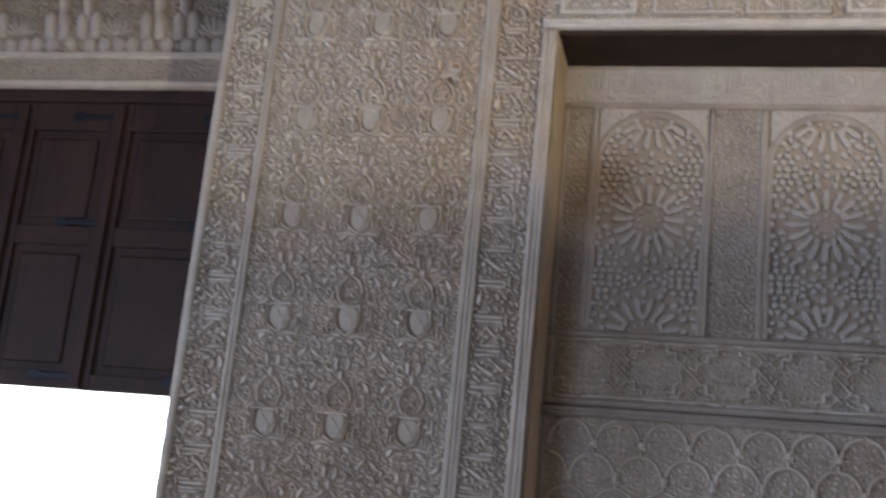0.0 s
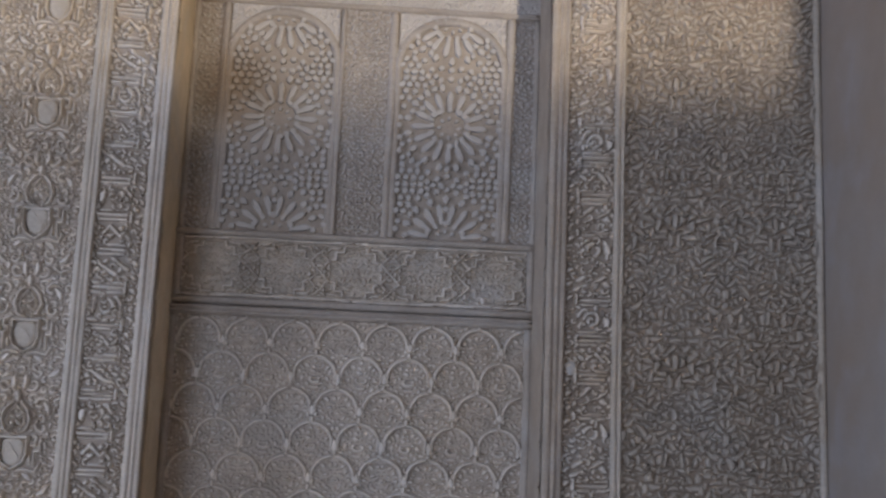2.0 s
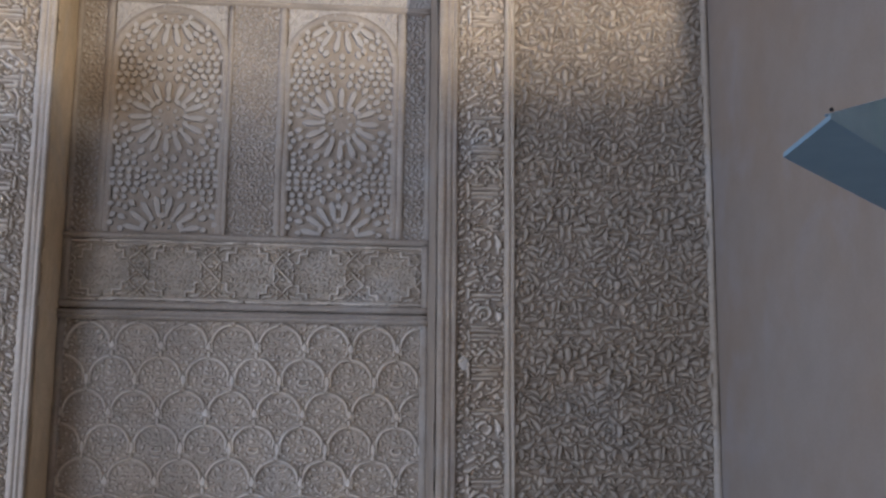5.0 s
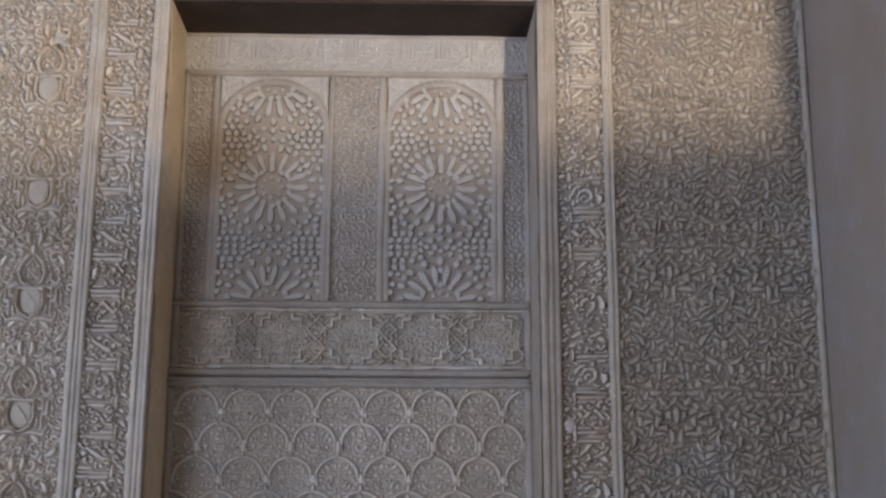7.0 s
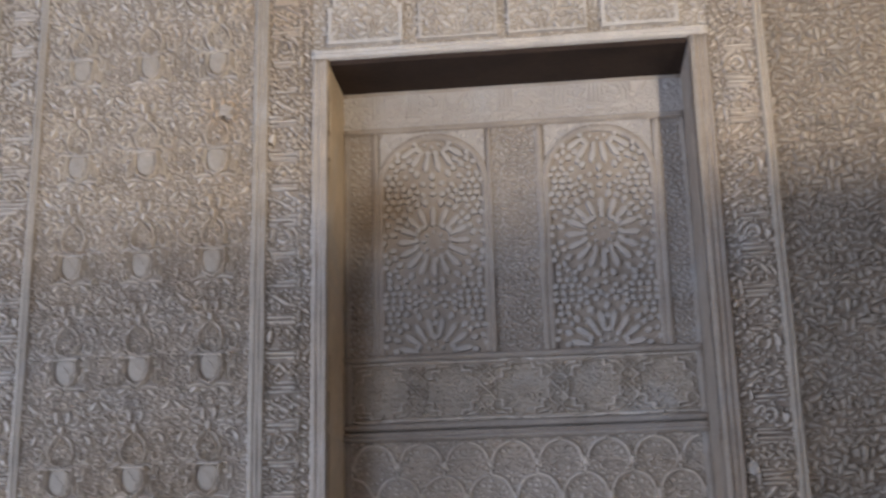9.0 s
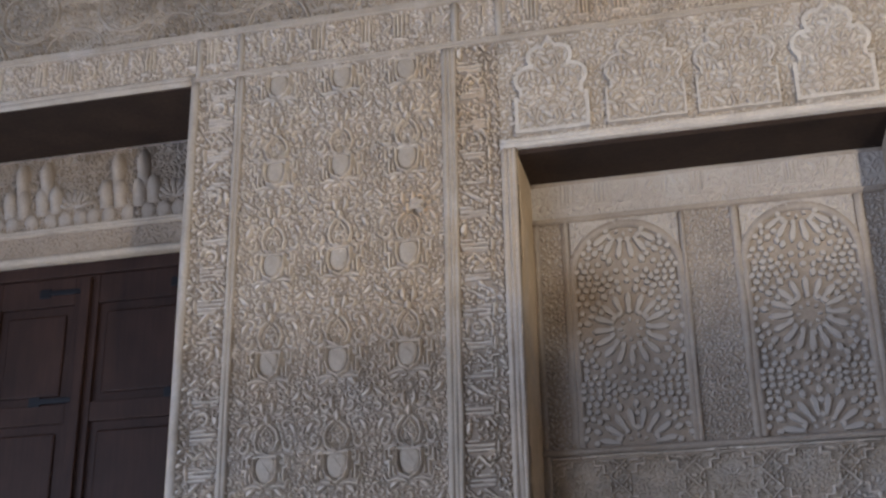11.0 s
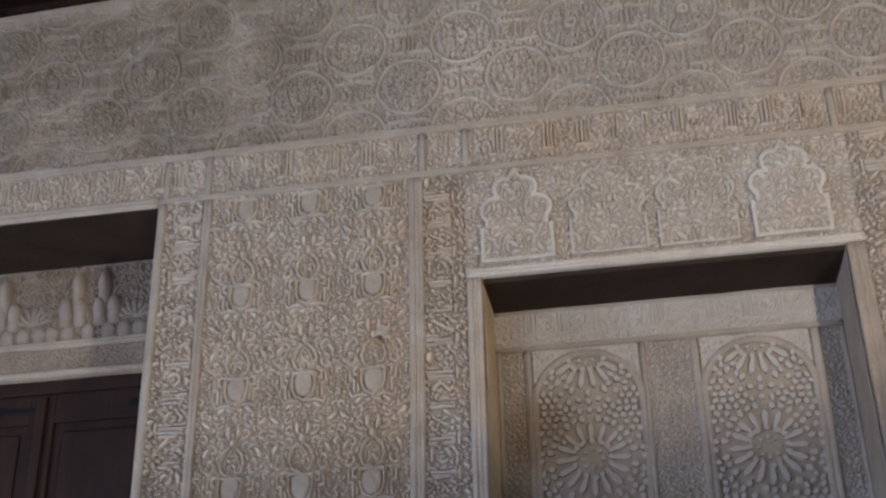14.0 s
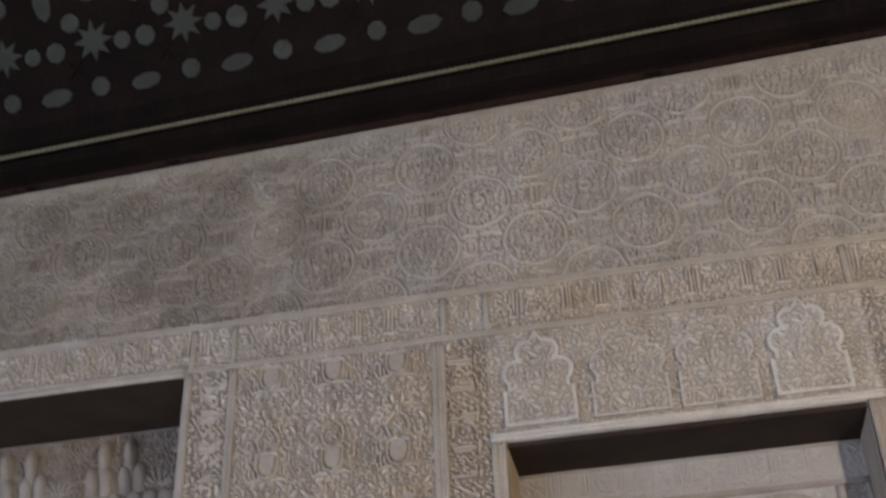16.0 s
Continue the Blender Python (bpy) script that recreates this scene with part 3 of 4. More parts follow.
# unseen closing walls; their openings are added for the fill lamps
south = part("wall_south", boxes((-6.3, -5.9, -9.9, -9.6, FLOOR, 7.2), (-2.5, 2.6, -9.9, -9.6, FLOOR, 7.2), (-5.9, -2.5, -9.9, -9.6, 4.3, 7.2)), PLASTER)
tagged(south, "unseen plain plastered wall with an assumed tall open arch", "wall", kind="structure")
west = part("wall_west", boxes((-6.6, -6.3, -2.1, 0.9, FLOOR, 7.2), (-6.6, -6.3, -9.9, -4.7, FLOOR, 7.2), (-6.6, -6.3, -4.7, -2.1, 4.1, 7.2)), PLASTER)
tagged(west, "unseen plain plastered wall with an assumed open doorway", "wall", kind="structure")
# unseen opening, added to hold the warm spot
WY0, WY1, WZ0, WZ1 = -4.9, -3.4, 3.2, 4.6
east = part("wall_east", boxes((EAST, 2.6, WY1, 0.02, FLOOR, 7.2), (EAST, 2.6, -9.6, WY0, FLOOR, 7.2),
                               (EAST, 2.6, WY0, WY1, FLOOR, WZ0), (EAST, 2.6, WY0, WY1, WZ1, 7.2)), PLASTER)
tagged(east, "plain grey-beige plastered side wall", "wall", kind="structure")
floor = part("floor", boxes((-6.6, 2.6, -9.9, 2.6, 0.1, FLOOR)), MARBLE)
tagged(floor, "worn pale stone floor", "floor", kind="structure")

# mouldings, bands and panels of the face
SC1, SC2, SC3 = script_tile(1, 0.83), script_tile(4, 0.97), script_tile(11, 0.93, 0.22)
SHT, LFT, SCT, STT, LBT = shield_tile(), palmette_tile(), scale_tile(), strap_tile(), lobed_tile()


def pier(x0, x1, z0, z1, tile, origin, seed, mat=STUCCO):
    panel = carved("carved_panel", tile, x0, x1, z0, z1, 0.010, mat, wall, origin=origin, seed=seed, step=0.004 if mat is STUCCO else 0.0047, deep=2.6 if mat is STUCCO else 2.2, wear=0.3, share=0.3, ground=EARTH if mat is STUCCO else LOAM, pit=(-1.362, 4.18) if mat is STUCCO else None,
                   label="panel of scrolls and shields in carved stucco" if mat is STUCCO else "panel of split palm leaves in brown-grounded stucco")
    return panel


shields = pier(-2.28, -1.215, BASE, 5.05, SHT, (-1.397 - 0.173, 3.95 - 0.13), 2)
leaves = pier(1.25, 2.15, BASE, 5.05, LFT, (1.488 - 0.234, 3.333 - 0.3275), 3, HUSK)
for x0, x1, tile, turn, origin, seed in ((-2.535, -2.33, SC1, 1, (-2.545, 1.0), 4), (-1.14, -0.925, SC2, -1, (-1.145, 1.1), 5), (0.985, 1.2, SC1, 1, (0.98, 1.25), 6)):
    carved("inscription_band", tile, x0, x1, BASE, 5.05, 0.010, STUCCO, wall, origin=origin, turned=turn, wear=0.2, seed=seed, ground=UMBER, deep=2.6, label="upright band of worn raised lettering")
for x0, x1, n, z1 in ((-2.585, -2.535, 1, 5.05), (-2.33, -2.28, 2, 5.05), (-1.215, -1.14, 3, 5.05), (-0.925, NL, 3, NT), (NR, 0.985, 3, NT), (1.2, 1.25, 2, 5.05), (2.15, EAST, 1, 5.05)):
    # side light put into colour: left niche moulding lighter, right one darker
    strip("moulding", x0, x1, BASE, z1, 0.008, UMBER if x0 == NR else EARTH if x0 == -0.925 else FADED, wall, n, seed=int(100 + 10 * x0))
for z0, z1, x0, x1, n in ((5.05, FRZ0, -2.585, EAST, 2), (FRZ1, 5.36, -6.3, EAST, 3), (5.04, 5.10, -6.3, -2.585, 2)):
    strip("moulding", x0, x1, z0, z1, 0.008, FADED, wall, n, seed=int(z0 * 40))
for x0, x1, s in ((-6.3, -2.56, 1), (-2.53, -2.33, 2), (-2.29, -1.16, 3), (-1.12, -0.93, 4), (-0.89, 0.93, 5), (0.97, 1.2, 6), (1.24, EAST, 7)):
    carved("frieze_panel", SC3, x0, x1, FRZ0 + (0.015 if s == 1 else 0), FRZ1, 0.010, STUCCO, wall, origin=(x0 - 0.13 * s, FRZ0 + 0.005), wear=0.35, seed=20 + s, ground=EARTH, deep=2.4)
for x in (-2.545, -2.31, -1.14, -0.91, 0.95, 1.22):
    strip("moulding", x - 0.018, x + 0.018, FRZ0, FRZ1, 0.010, FADED, wall, 1, seed=int(x * 10 + 90))
carved("upper_field", LBT, -5.6, EAST, 5.36, 6.75, 0.008, TONED, wall, origin=(-1.36, 5.49), step=0.0062, wear=0.75, seed=31, deep=2.8, ground=FADED, share=0.3, fade=lambda x: 6.59 + math.tan(radians(1.9)) * (x + 0.9))

# panel over the niche: four plaques with cusped heads, foliage between and within them
over = carved("carved_panel", leaf_tile(0.3, 0.3, 30, 4, 0.009, 0.75), -0.925, 0.985, NT + 0.045, 5.05, 0.012, PALE, wall, seed=33, wear=0.3, deep=2.0, ground=FADED)
strip("moulding", -0.925, 0.985, NT, NT + 0.045, 0.002, PALE, wall, 2, seed=44)
PLQ = leaf_tile(0.34, 0.3, 30, 21, 0.011, 0.8, 0.004)


def inside_plaque(u, v, w, h, m):
    """Whether u, v (from the middle of the foot) lies in a plaque with a cusped head, drawn in by m."""
    a = np.abs(u)
    low = (a < w / 2 - m) & (v > m) & (v < 0.37 * h)
    core = (a < 0.43 * w - m) & (v > 0.3 * h) & (v < 0.56 * h)
    shoulders = np.hypot(a - 0.285 * w, v - 0.545 * h) < 0.215 * w - m
    neck = (a < 0.27 * w - m) & (v > 0.5 * h) & (v < 0.74 * h)
    ears = np.hypot(a - 0.135 * w, v - 0.765 * h) < 0.185 * w - m
    crown = (a < (h - m * 1.3 - v) * 0.62) & (v > 0.7 * h) & (a < 0.2 * w)
    return low | core | shoulders | neck | ears | crown


def plaque(x, z, w, h, y, parent, seed, filled):
    rng = np.random.default_rng(seed)
    nx, nz = round((w + 0.02) / 0.0042), round((h + 0.02) / 0.0042)
    U, V = np.meshgrid(np.linspace(-w / 2 - 0.01, w / 2 + 0.01, nx), np.linspace(-0.01, h + 0.01, nz))
    n1, n2 = soft_noise(nz, nx, 22, rng), soft_noise(nz, nx, 7, rng)
    plate, field = inside_plaque(U, V, w, h, 0.0), inside_plaque(U, V, w, h, 0.012 if filled else 0.022)
    H = np.where(field, 0.003 + 2.0 * PLQ.at(U + w / 2 + 0.03 * seed, V + 0.02 * seed) * (0.6 + 0.5 * n1), 0.015 * (0.6 + 0.6 * n1))
    H = H + 0.003 * n2
    Y = np.where(plate, y - 0.002 - H, y + 0.05)
    ob = sheet("plaque", np.stack([x + U, Y, z + V], -1), PALE, parent, smooth=False)
    colour_ground(ob, H, FADED, 0.4)
    return ob


for i, (x, w, filled) in enumerate(((-0.660, 0.372, False), (-0.205, 0.385, True), (0.228, 0.385, True), (0.672, 0.372, False))):
    plaque(x, 4.512, w, 0.535, 0.006, over, i, filled)

# shields of the left pier
def shield_mesh():
    bm = bmesh.new()
    pts = [(-0.030, 0.053), (0.0, 0.057), (0.030, 0.053), (0.042, 0.040), (0.046, 0.012), (0.043, -0.014), (0.034, -0.036), (0.018, -0.050), (0, -0.056), (-0.018, -0.050), (-0.034, -0.036), (-0.043, -0.014), (-0.046, 0.012), (-0.042, 0.040)]
    rings = [[bm.verts.new((px * k, d, pz * k)) for px, pz in pts] for d, k in ((0.03, 1.06), (0.004, 1.04), (0.0, 0.97), (-0.003, 0.82), (-0.004, 0.6))]
    for a, b in zip(rings[:-1], rings[1:]):
        for i in range(len(a)):
            bm.faces.new((a[i], a[(i + 1) % len(a)], b[(i + 1) % len(a)], b[i]))
    bm.faces.new(rings[-1])
    band = [bm.verts.new(c) for c in ((-0.030, -0.009, 0.036), (-0.016, -0.009, 0.040), (0.032, -0.009, -0.020), (0.022, -0.009, -0.032))]
    bm.faces.new(band)
    low = [bm.verts.new((v.co.x, 0.0, v.co.z)) for v in band]
    for i in range(4):
        bm.faces.new((band[i], band[(i + 1) % 4], low[(i + 1) % 4], low[i]))
    bmesh.ops.recalc_face_normals(bm, faces=bm.faces)
    me = bpy.data.meshes.new("shield")
    bm.to_mesh(me)
    bm.free()
    me.materials.append(HUSK)
    return me


SHIELD_MESH = shield_mesh()
for cx in (-2.089, -1.743, -1.397):
    for k in range(-5, 3):
        ob = new("shield", SHIELD_MESH)
        ob.parent = shields
        ob.scale = (0.98, 1, 1.0)
        ob.location = (cx + random.uniform(-0.004, 0.004), 0.002, 3.955 + 0.505 * k + random.uniform(-0.004, 0.004))

bm = bmesh.new()
bmesh.ops.create_uvsphere(bm, u_segments=14, v_segments=8, radius=0.028, matrix=pose(1.018, 0.004, 2.404) @ Matrix.Diagonal((0.9, 0.35, 1.15, 1)))
for v in bm.verts:
    v.co += 0.004 * noise.noise_vector(v.co * 40)
part("plaster_patch", bm, SHIELD, wall, "small pale lump of repair plaster", smooth=True)

bm = bmesh.new()
for k in range(7):
    bmesh.ops.create_uvsphere(bm, u_segments=8, v_segments=6, radius=0.016 + 0.008 * random.random(),
                              matrix=pose(-1.362 + random.uniform(-0.035, 0.035), 0.012, 4.20 + random.uniform(-0.03, 0.03)) @ Matrix.Diagonal((1.2, 0.5, 0.8, 1)))
part("damaged_stucco", bm, BROWN, shields, "broken knob of orange-stained stucco", smooth=True)

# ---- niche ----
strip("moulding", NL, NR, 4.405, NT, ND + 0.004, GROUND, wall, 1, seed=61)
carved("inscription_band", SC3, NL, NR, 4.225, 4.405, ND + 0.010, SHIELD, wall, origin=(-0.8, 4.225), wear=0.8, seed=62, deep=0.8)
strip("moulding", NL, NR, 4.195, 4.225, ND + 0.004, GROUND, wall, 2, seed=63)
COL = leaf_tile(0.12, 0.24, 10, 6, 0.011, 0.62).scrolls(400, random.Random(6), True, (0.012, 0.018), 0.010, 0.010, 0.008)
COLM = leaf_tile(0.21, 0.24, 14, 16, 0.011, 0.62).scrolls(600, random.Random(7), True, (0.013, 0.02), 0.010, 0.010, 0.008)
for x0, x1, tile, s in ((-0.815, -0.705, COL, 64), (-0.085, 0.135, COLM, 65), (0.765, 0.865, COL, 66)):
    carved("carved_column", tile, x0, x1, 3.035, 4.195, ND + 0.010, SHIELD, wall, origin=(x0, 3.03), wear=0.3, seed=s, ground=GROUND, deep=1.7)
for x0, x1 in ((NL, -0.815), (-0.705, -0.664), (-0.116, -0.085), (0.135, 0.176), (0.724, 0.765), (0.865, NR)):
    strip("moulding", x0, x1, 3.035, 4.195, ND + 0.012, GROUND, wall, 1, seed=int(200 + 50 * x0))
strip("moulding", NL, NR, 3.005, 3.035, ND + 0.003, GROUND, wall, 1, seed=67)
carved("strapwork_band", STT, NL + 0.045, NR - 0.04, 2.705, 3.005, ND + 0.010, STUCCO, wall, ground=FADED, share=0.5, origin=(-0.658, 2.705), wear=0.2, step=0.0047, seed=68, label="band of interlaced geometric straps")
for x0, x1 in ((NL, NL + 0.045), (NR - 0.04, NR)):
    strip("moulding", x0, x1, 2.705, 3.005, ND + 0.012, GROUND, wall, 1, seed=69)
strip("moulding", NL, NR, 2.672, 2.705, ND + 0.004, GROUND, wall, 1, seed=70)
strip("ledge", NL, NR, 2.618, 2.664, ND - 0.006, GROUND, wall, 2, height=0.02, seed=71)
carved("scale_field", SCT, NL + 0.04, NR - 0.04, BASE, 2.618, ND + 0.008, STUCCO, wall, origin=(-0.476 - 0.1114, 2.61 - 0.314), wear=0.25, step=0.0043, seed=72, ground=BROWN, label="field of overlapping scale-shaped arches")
for x0, x1 in ((NL, NL + 0.04), (NR - 0.04, NR)):
    strip("moulding", x0, x1, BASE, 2.618, ND + 0.012, GROUND, wall, 1, seed=73)


def jamb(x, facing, name="jamb_face"):
    """Plain uneven plaster on the side of the niche."""
    rng = np.random.default_rng(80 + facing)
    ny, nz = 18, 160
    Y, Z = np.meshgrid(np.linspace(0.008, ND, ny), np.linspace(BASE, NT, nz))
    X = x + facing * (0.003 + 0.006 * soft_noise(nz, ny, 5, rng))
    co = np.stack([X, Y, Z], -1)
    # warm light on the left jamb, shade on the right, put into the colour
    return sheet(name, co if facing < 0 else co[:, ::-1], LIT_OCHRE if facing > 0 else UMBER, wall)


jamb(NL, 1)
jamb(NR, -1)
lintel = part("lintel_board", boxes((NL + 0.004, NR - 0.004, 0.03, ND - 0.004, NT - 0.026, NT + 0.002), bevel=0.003), BEAM_WOOD, wall)


# lattice windows: raised pieces in rosettes on a sunk ground under a round head
def piece_mesh(name, pts, depth=0.009, mat=SHIELD):
    bm = bmesh.new()
    rings = [[bm.verts.new((px * k, d, pz * k)) for px, pz in pts] for d, k in ((0.026, 1.0), (-depth * 0.6, 0.98), (-depth, 0.8))]
    for a, b in zip(rings[:-1], rings[1:]):
        for i in range(len(a)):
            bm.faces.new((a[i], a[(i + 1) % len(a)], b[(i + 1) % len(a)], b[i]))
    bm.faces.new(rings[-1])
    bmesh.ops.recalc_face_normals(bm, faces=bm.faces)
    me = bpy.data.meshes.new(name)
    bm.to_mesh(me)
    bm.free()
    me.materials.append(mat)
    return me


PETAL = piece_mesh("petal", [(0.0, -0.052), (0.008, -0.045), (0.0165, 0.015), (0.015, 0.04), (0.0, 0.058), (-0.015, 0.04), (-0.0165, 0.015), (-0.008, -0.045)])
KITE = piece_mesh("lattice_piece", [(0, -0.025), (0.0145, -0.009), (0.015, 0.009), (0, 0.023), (-0.015, 0.009), (-0.0145, -0.009)])
HEX = piece_mesh("lattice_piece", [(0.0195 * math.cos(a), 0.018 * math.sin(a)) for a in np.linspace(0, 2 * math.pi, 7)[:-1]])


SPANDREL = leaf_tile(0.27, 0.29, 26, 31, 0.010, 0.7)


def lattice_window(cx, seed):
    w2, z0, zs, ztop = 0.268, 3.04, 3.905, 4.165
    rng = random.Random(seed)
    ground_rng = np.random.default_rng(seed)
    nx, nz = 40, 80
    X, Z = np.meshgrid(np.linspace(cx - w2 - 0.012, cx + w2 + 0.012, nx), np.linspace(z0 - 0.005, 4.195, nz))
    # sunk ground in darker umber: shade between the pieces put into the colour
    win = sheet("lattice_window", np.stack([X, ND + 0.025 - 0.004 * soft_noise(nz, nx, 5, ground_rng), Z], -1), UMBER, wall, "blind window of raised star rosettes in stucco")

    def inside(x, z, m):
        if abs(x) > w2 - m or z < z0 + m * 0.3:
            return False
        return z < zs or math.hypot(x, (z - zs) * w2 / (ztop - zs)) < w2 - m

    taken = []

    def put(mesh, x, z, turn, size, clear):
        if any((x - a) ** 2 + (z - b) ** 2 < (clear + c) ** 2 for a, b, c in taken):
            return
        ob = new(mesh.name.split(".")[0], mesh)
        ob.parent = win
        ob.location = (cx + x + rng.uniform(-0.0015, 0.0015), ND + 0.012, z + rng.uniform(-0.0015, 0.0015))
        ob.rotation_euler = (0, -turn + rng.uniform(-0.05, 0.05), 0)
        ob.scale = (size, 1.0, size)
        taken.append((x, z, clear))

    centres = ((0.0, 3.61), (0.0, 3.035), (0.0, 4.16))
    for ox, oz in centres:
        for i in range(16):
            a = 2 * math.pi * (i + 0.5 * (oz != 3.61)) / 16
            x, z = ox + 0.132 * math.cos(a), oz + 0.132 * math.sin(a)
            if inside(x, z, 0.03):
                ob = new("petal", PETAL)
                ob.parent = win
                ob.location = (cx + x, ND + 0.012, z)
                ob.rotation_euler = (0, math.pi / 2 - a, 0)
                ob.scale = (0.96, 1, 1.0)
                taken.append((x, z, 0.02))
                taken.append((x + 0.035 * math.cos(a), z + 0.035 * math.sin(a), 0.014))
        for i in range(16):
            a = 2 * math.pi * i / 16
            x, z = ox + 0.05 * math.cos(a), oz + 0.05 * math.sin(a)
            if inside(x, z, 0.01) and i % 2 == 0:
                ob = new("lattice_piece", KITE)
                ob.parent = win
                ob.location, ob.rotation_euler, ob.scale = (cx + x, ND + 0.014, z), (0, math.pi / 2 - a, 0), (0.55, 0.7, 0.55)
        taken.append((ox, oz, 0.07))
    for ox, oz in centres:
        for r, mesh, size, shift in ((0.208, KITE, 1.0, 0.5), (0.25, HEX, 0.85, 0.0)):
            for i in range(16):
                a = 2 * math.pi * (i + shift + 0.5 * (oz != 3.61)) / 16
                x, z = ox + r * math.cos(a), oz + r * math.sin(a)
                if inside(x, z, 0.018):
                    put(mesh, x, z, a - math.pi / 2, size, 0.0195)
    for j in range(68):
        for i in range(15):
            x, z = 0.0195 * i + 0.0098 * (j % 2), z0 + 0.016 + 0.017 * j
            mesh, turn, size = rng.choice((HEX, KITE, HEX)), rng.choice((0, 0.8, 1.57, 2.4)), rng.uniform(0.78, 0.92)
            if inside(x, z, 0.018):
                put(mesh, x, z, turn, size, 0.0162)
                put(mesh, -x, z, -turn, size, 0.0162)
    # carved spandrels round the head
    arc = [(w2 * math.cos(a), zs + (ztop - zs) * math.sin(a)) for a in np.linspace(0, math.pi, 25)]
    X, Z = np.meshgrid(np.linspace(cx - w2, cx + w2, 110), np.linspace(zs, 4.195, 58))
    hollow = np.hypot(X - cx, (Z - zs) * w2 / (ztop - zs)) < w2
    H = 1.1 * SPANDREL.at(X - cx + 0.135, Z - zs) * (0.6 + 0.4 * soft_noise(58, 110, 12, ground_rng))
    sheet("spandrel", np.stack([X, np.where(hollow, ND + 0.045, ND + 0.012 - H), Z], -1), SHIELD, win, smooth=False)
    bm = bmesh.new()
    for k, (ax, az) in enumerate([(w2, z0), *arc, (-w2, z0)]):
        for inset, d in ((-0.022, 0.018), (-0.020, 0.006), (0.002, 0.002), (0.020, 0.006), (0.020, 0.028)):
            dx, dz = (-inset * math.copysign(1, ax), 0) if az <= zs else (-inset * ax / w2, -inset * (az - zs) / (ztop - zs))
            bm.verts.new((cx + ax + dx, ND + d, az + dz))
    bm.verts.ensure_lookup_table()
    for k in range(26):
        for q in range(4):
            bm.faces.new((bm.verts[k * 5 + q], bm.verts[k * 5 + q + 1], bm.verts[k * 5 + q + 6], bm.verts[k * 5 + q + 5]))
    bmesh.ops.recalc_face_normals(bm, faces=bm.faces)
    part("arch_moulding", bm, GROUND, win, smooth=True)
    return win


lattice_window(-0.39, 7)
lattice_window(0.45, 8)

# ---- left doorway ----
lint = part("lintel_board", boxes((DL, DR, 0.012, DD - 0.004, DT - 0.01, DT + 0.002), bevel=0.003), BEAM_WOOD, wall)
head = part("door_head", boxes((DL, DR, DD + 0.05, 0.9, 4.37, DT)), STUCCO, wall)
# dark tones here put the doorway's shade into the carving's colour
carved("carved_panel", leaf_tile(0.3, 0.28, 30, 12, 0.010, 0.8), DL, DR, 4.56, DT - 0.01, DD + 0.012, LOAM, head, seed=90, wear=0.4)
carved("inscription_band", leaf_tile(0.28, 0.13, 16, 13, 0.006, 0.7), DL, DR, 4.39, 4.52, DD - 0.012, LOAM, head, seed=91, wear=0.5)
strip("moulding", DL, DR, 4.52, 4.56, DD - 0.014, FADED, head, 2, seed=92)
strip("moulding", DL, DR, 4.35, 4.39, DD - 0.010, FADED, head, 1, seed=93)


def stalactite(w, h, d):
    """An upright prism of the honeycomb frieze, with a rounded top and hollowed foot."""
    bm = bmesh.new()
    prev = None
    for t in (0.0, 0.15, 0.35, 0.55, 0.7, 0.82, 0.9, 0.96, 1.0):
        dome = math.sqrt(max(0.0, 1 - ((t - 0.6) / 0.405) ** 2)) if t > 0.6 else 1.0
        half = w / 2 * dome * (0.86 + 0.14 * min(1, t / 0.55))
        deep = d * dome * (0.3 + 0.7 * min(1, t / 0.6) ** 1.3)
        ring = [bm.verts.new((half * x, 0.02 - (deep + 0.02) * y, h * t)) for x, y in ((1, 0), (1, 0.45), (0.62, 0.85), (0.22, 1.0), (-0.22, 1.0), (-0.62, 0.85), (-1, 0.45), (-1, 0))]
        if prev:
            for i in range(7):
                bm.faces.new((prev[i], prev[i + 1], ring[i + 1], ring[i]))
        else:
            bm.faces.new(ring)
        prev = ring
    bm.faces.new(prev)
    bmesh.ops.recalc_face_normals(bm, faces=bm.faces)
    me = bpy.data.meshes.new("stalactite")
    bm.to_mesh(me)
    bm.free()
    me.polygons.foreach_set("use_smooth", [True] * len(me.polygons))
    # doorway shade carried by the dark umber tone
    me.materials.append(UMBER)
    return me


def palm(w, h):
    """A small fan of grooves between the prisms."""
    bm = bmesh.new()
    for k in range(7):
        a = math.pi * (0.1 + 0.8 * k / 6)
        m = Matrix.Translation((0, 0, 0)) @ pose(0, 0, 0, 0, 90 - math.degrees(a), 0)
        made = bmesh.ops.create_cone(bm, cap_ends=True, segments=8, radius1=0.006, radius2=0.017, depth=h * 0.8)["verts"]
        for v in made:
            v.co = m @ Vector((v.co.x, v.co.y * 0.7, v.co.z + h * 0.42))
    me = bpy.data.meshes.new("palmette")
    bm.to_mesh(me)
    bm.free()
    me.polygons.foreach_set("use_smooth", [True] * len(me.polygons))
    # fan in umber too, shade included in its colour
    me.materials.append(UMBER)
    return me


PALM = palm(0.1, 0.15)
TALL, MID, LOW = stalactite(0.08, 0.24, 0.07), stalactite(0.085, 0.18, 0.05), stalactite(0.095, 0.11, 0.022)
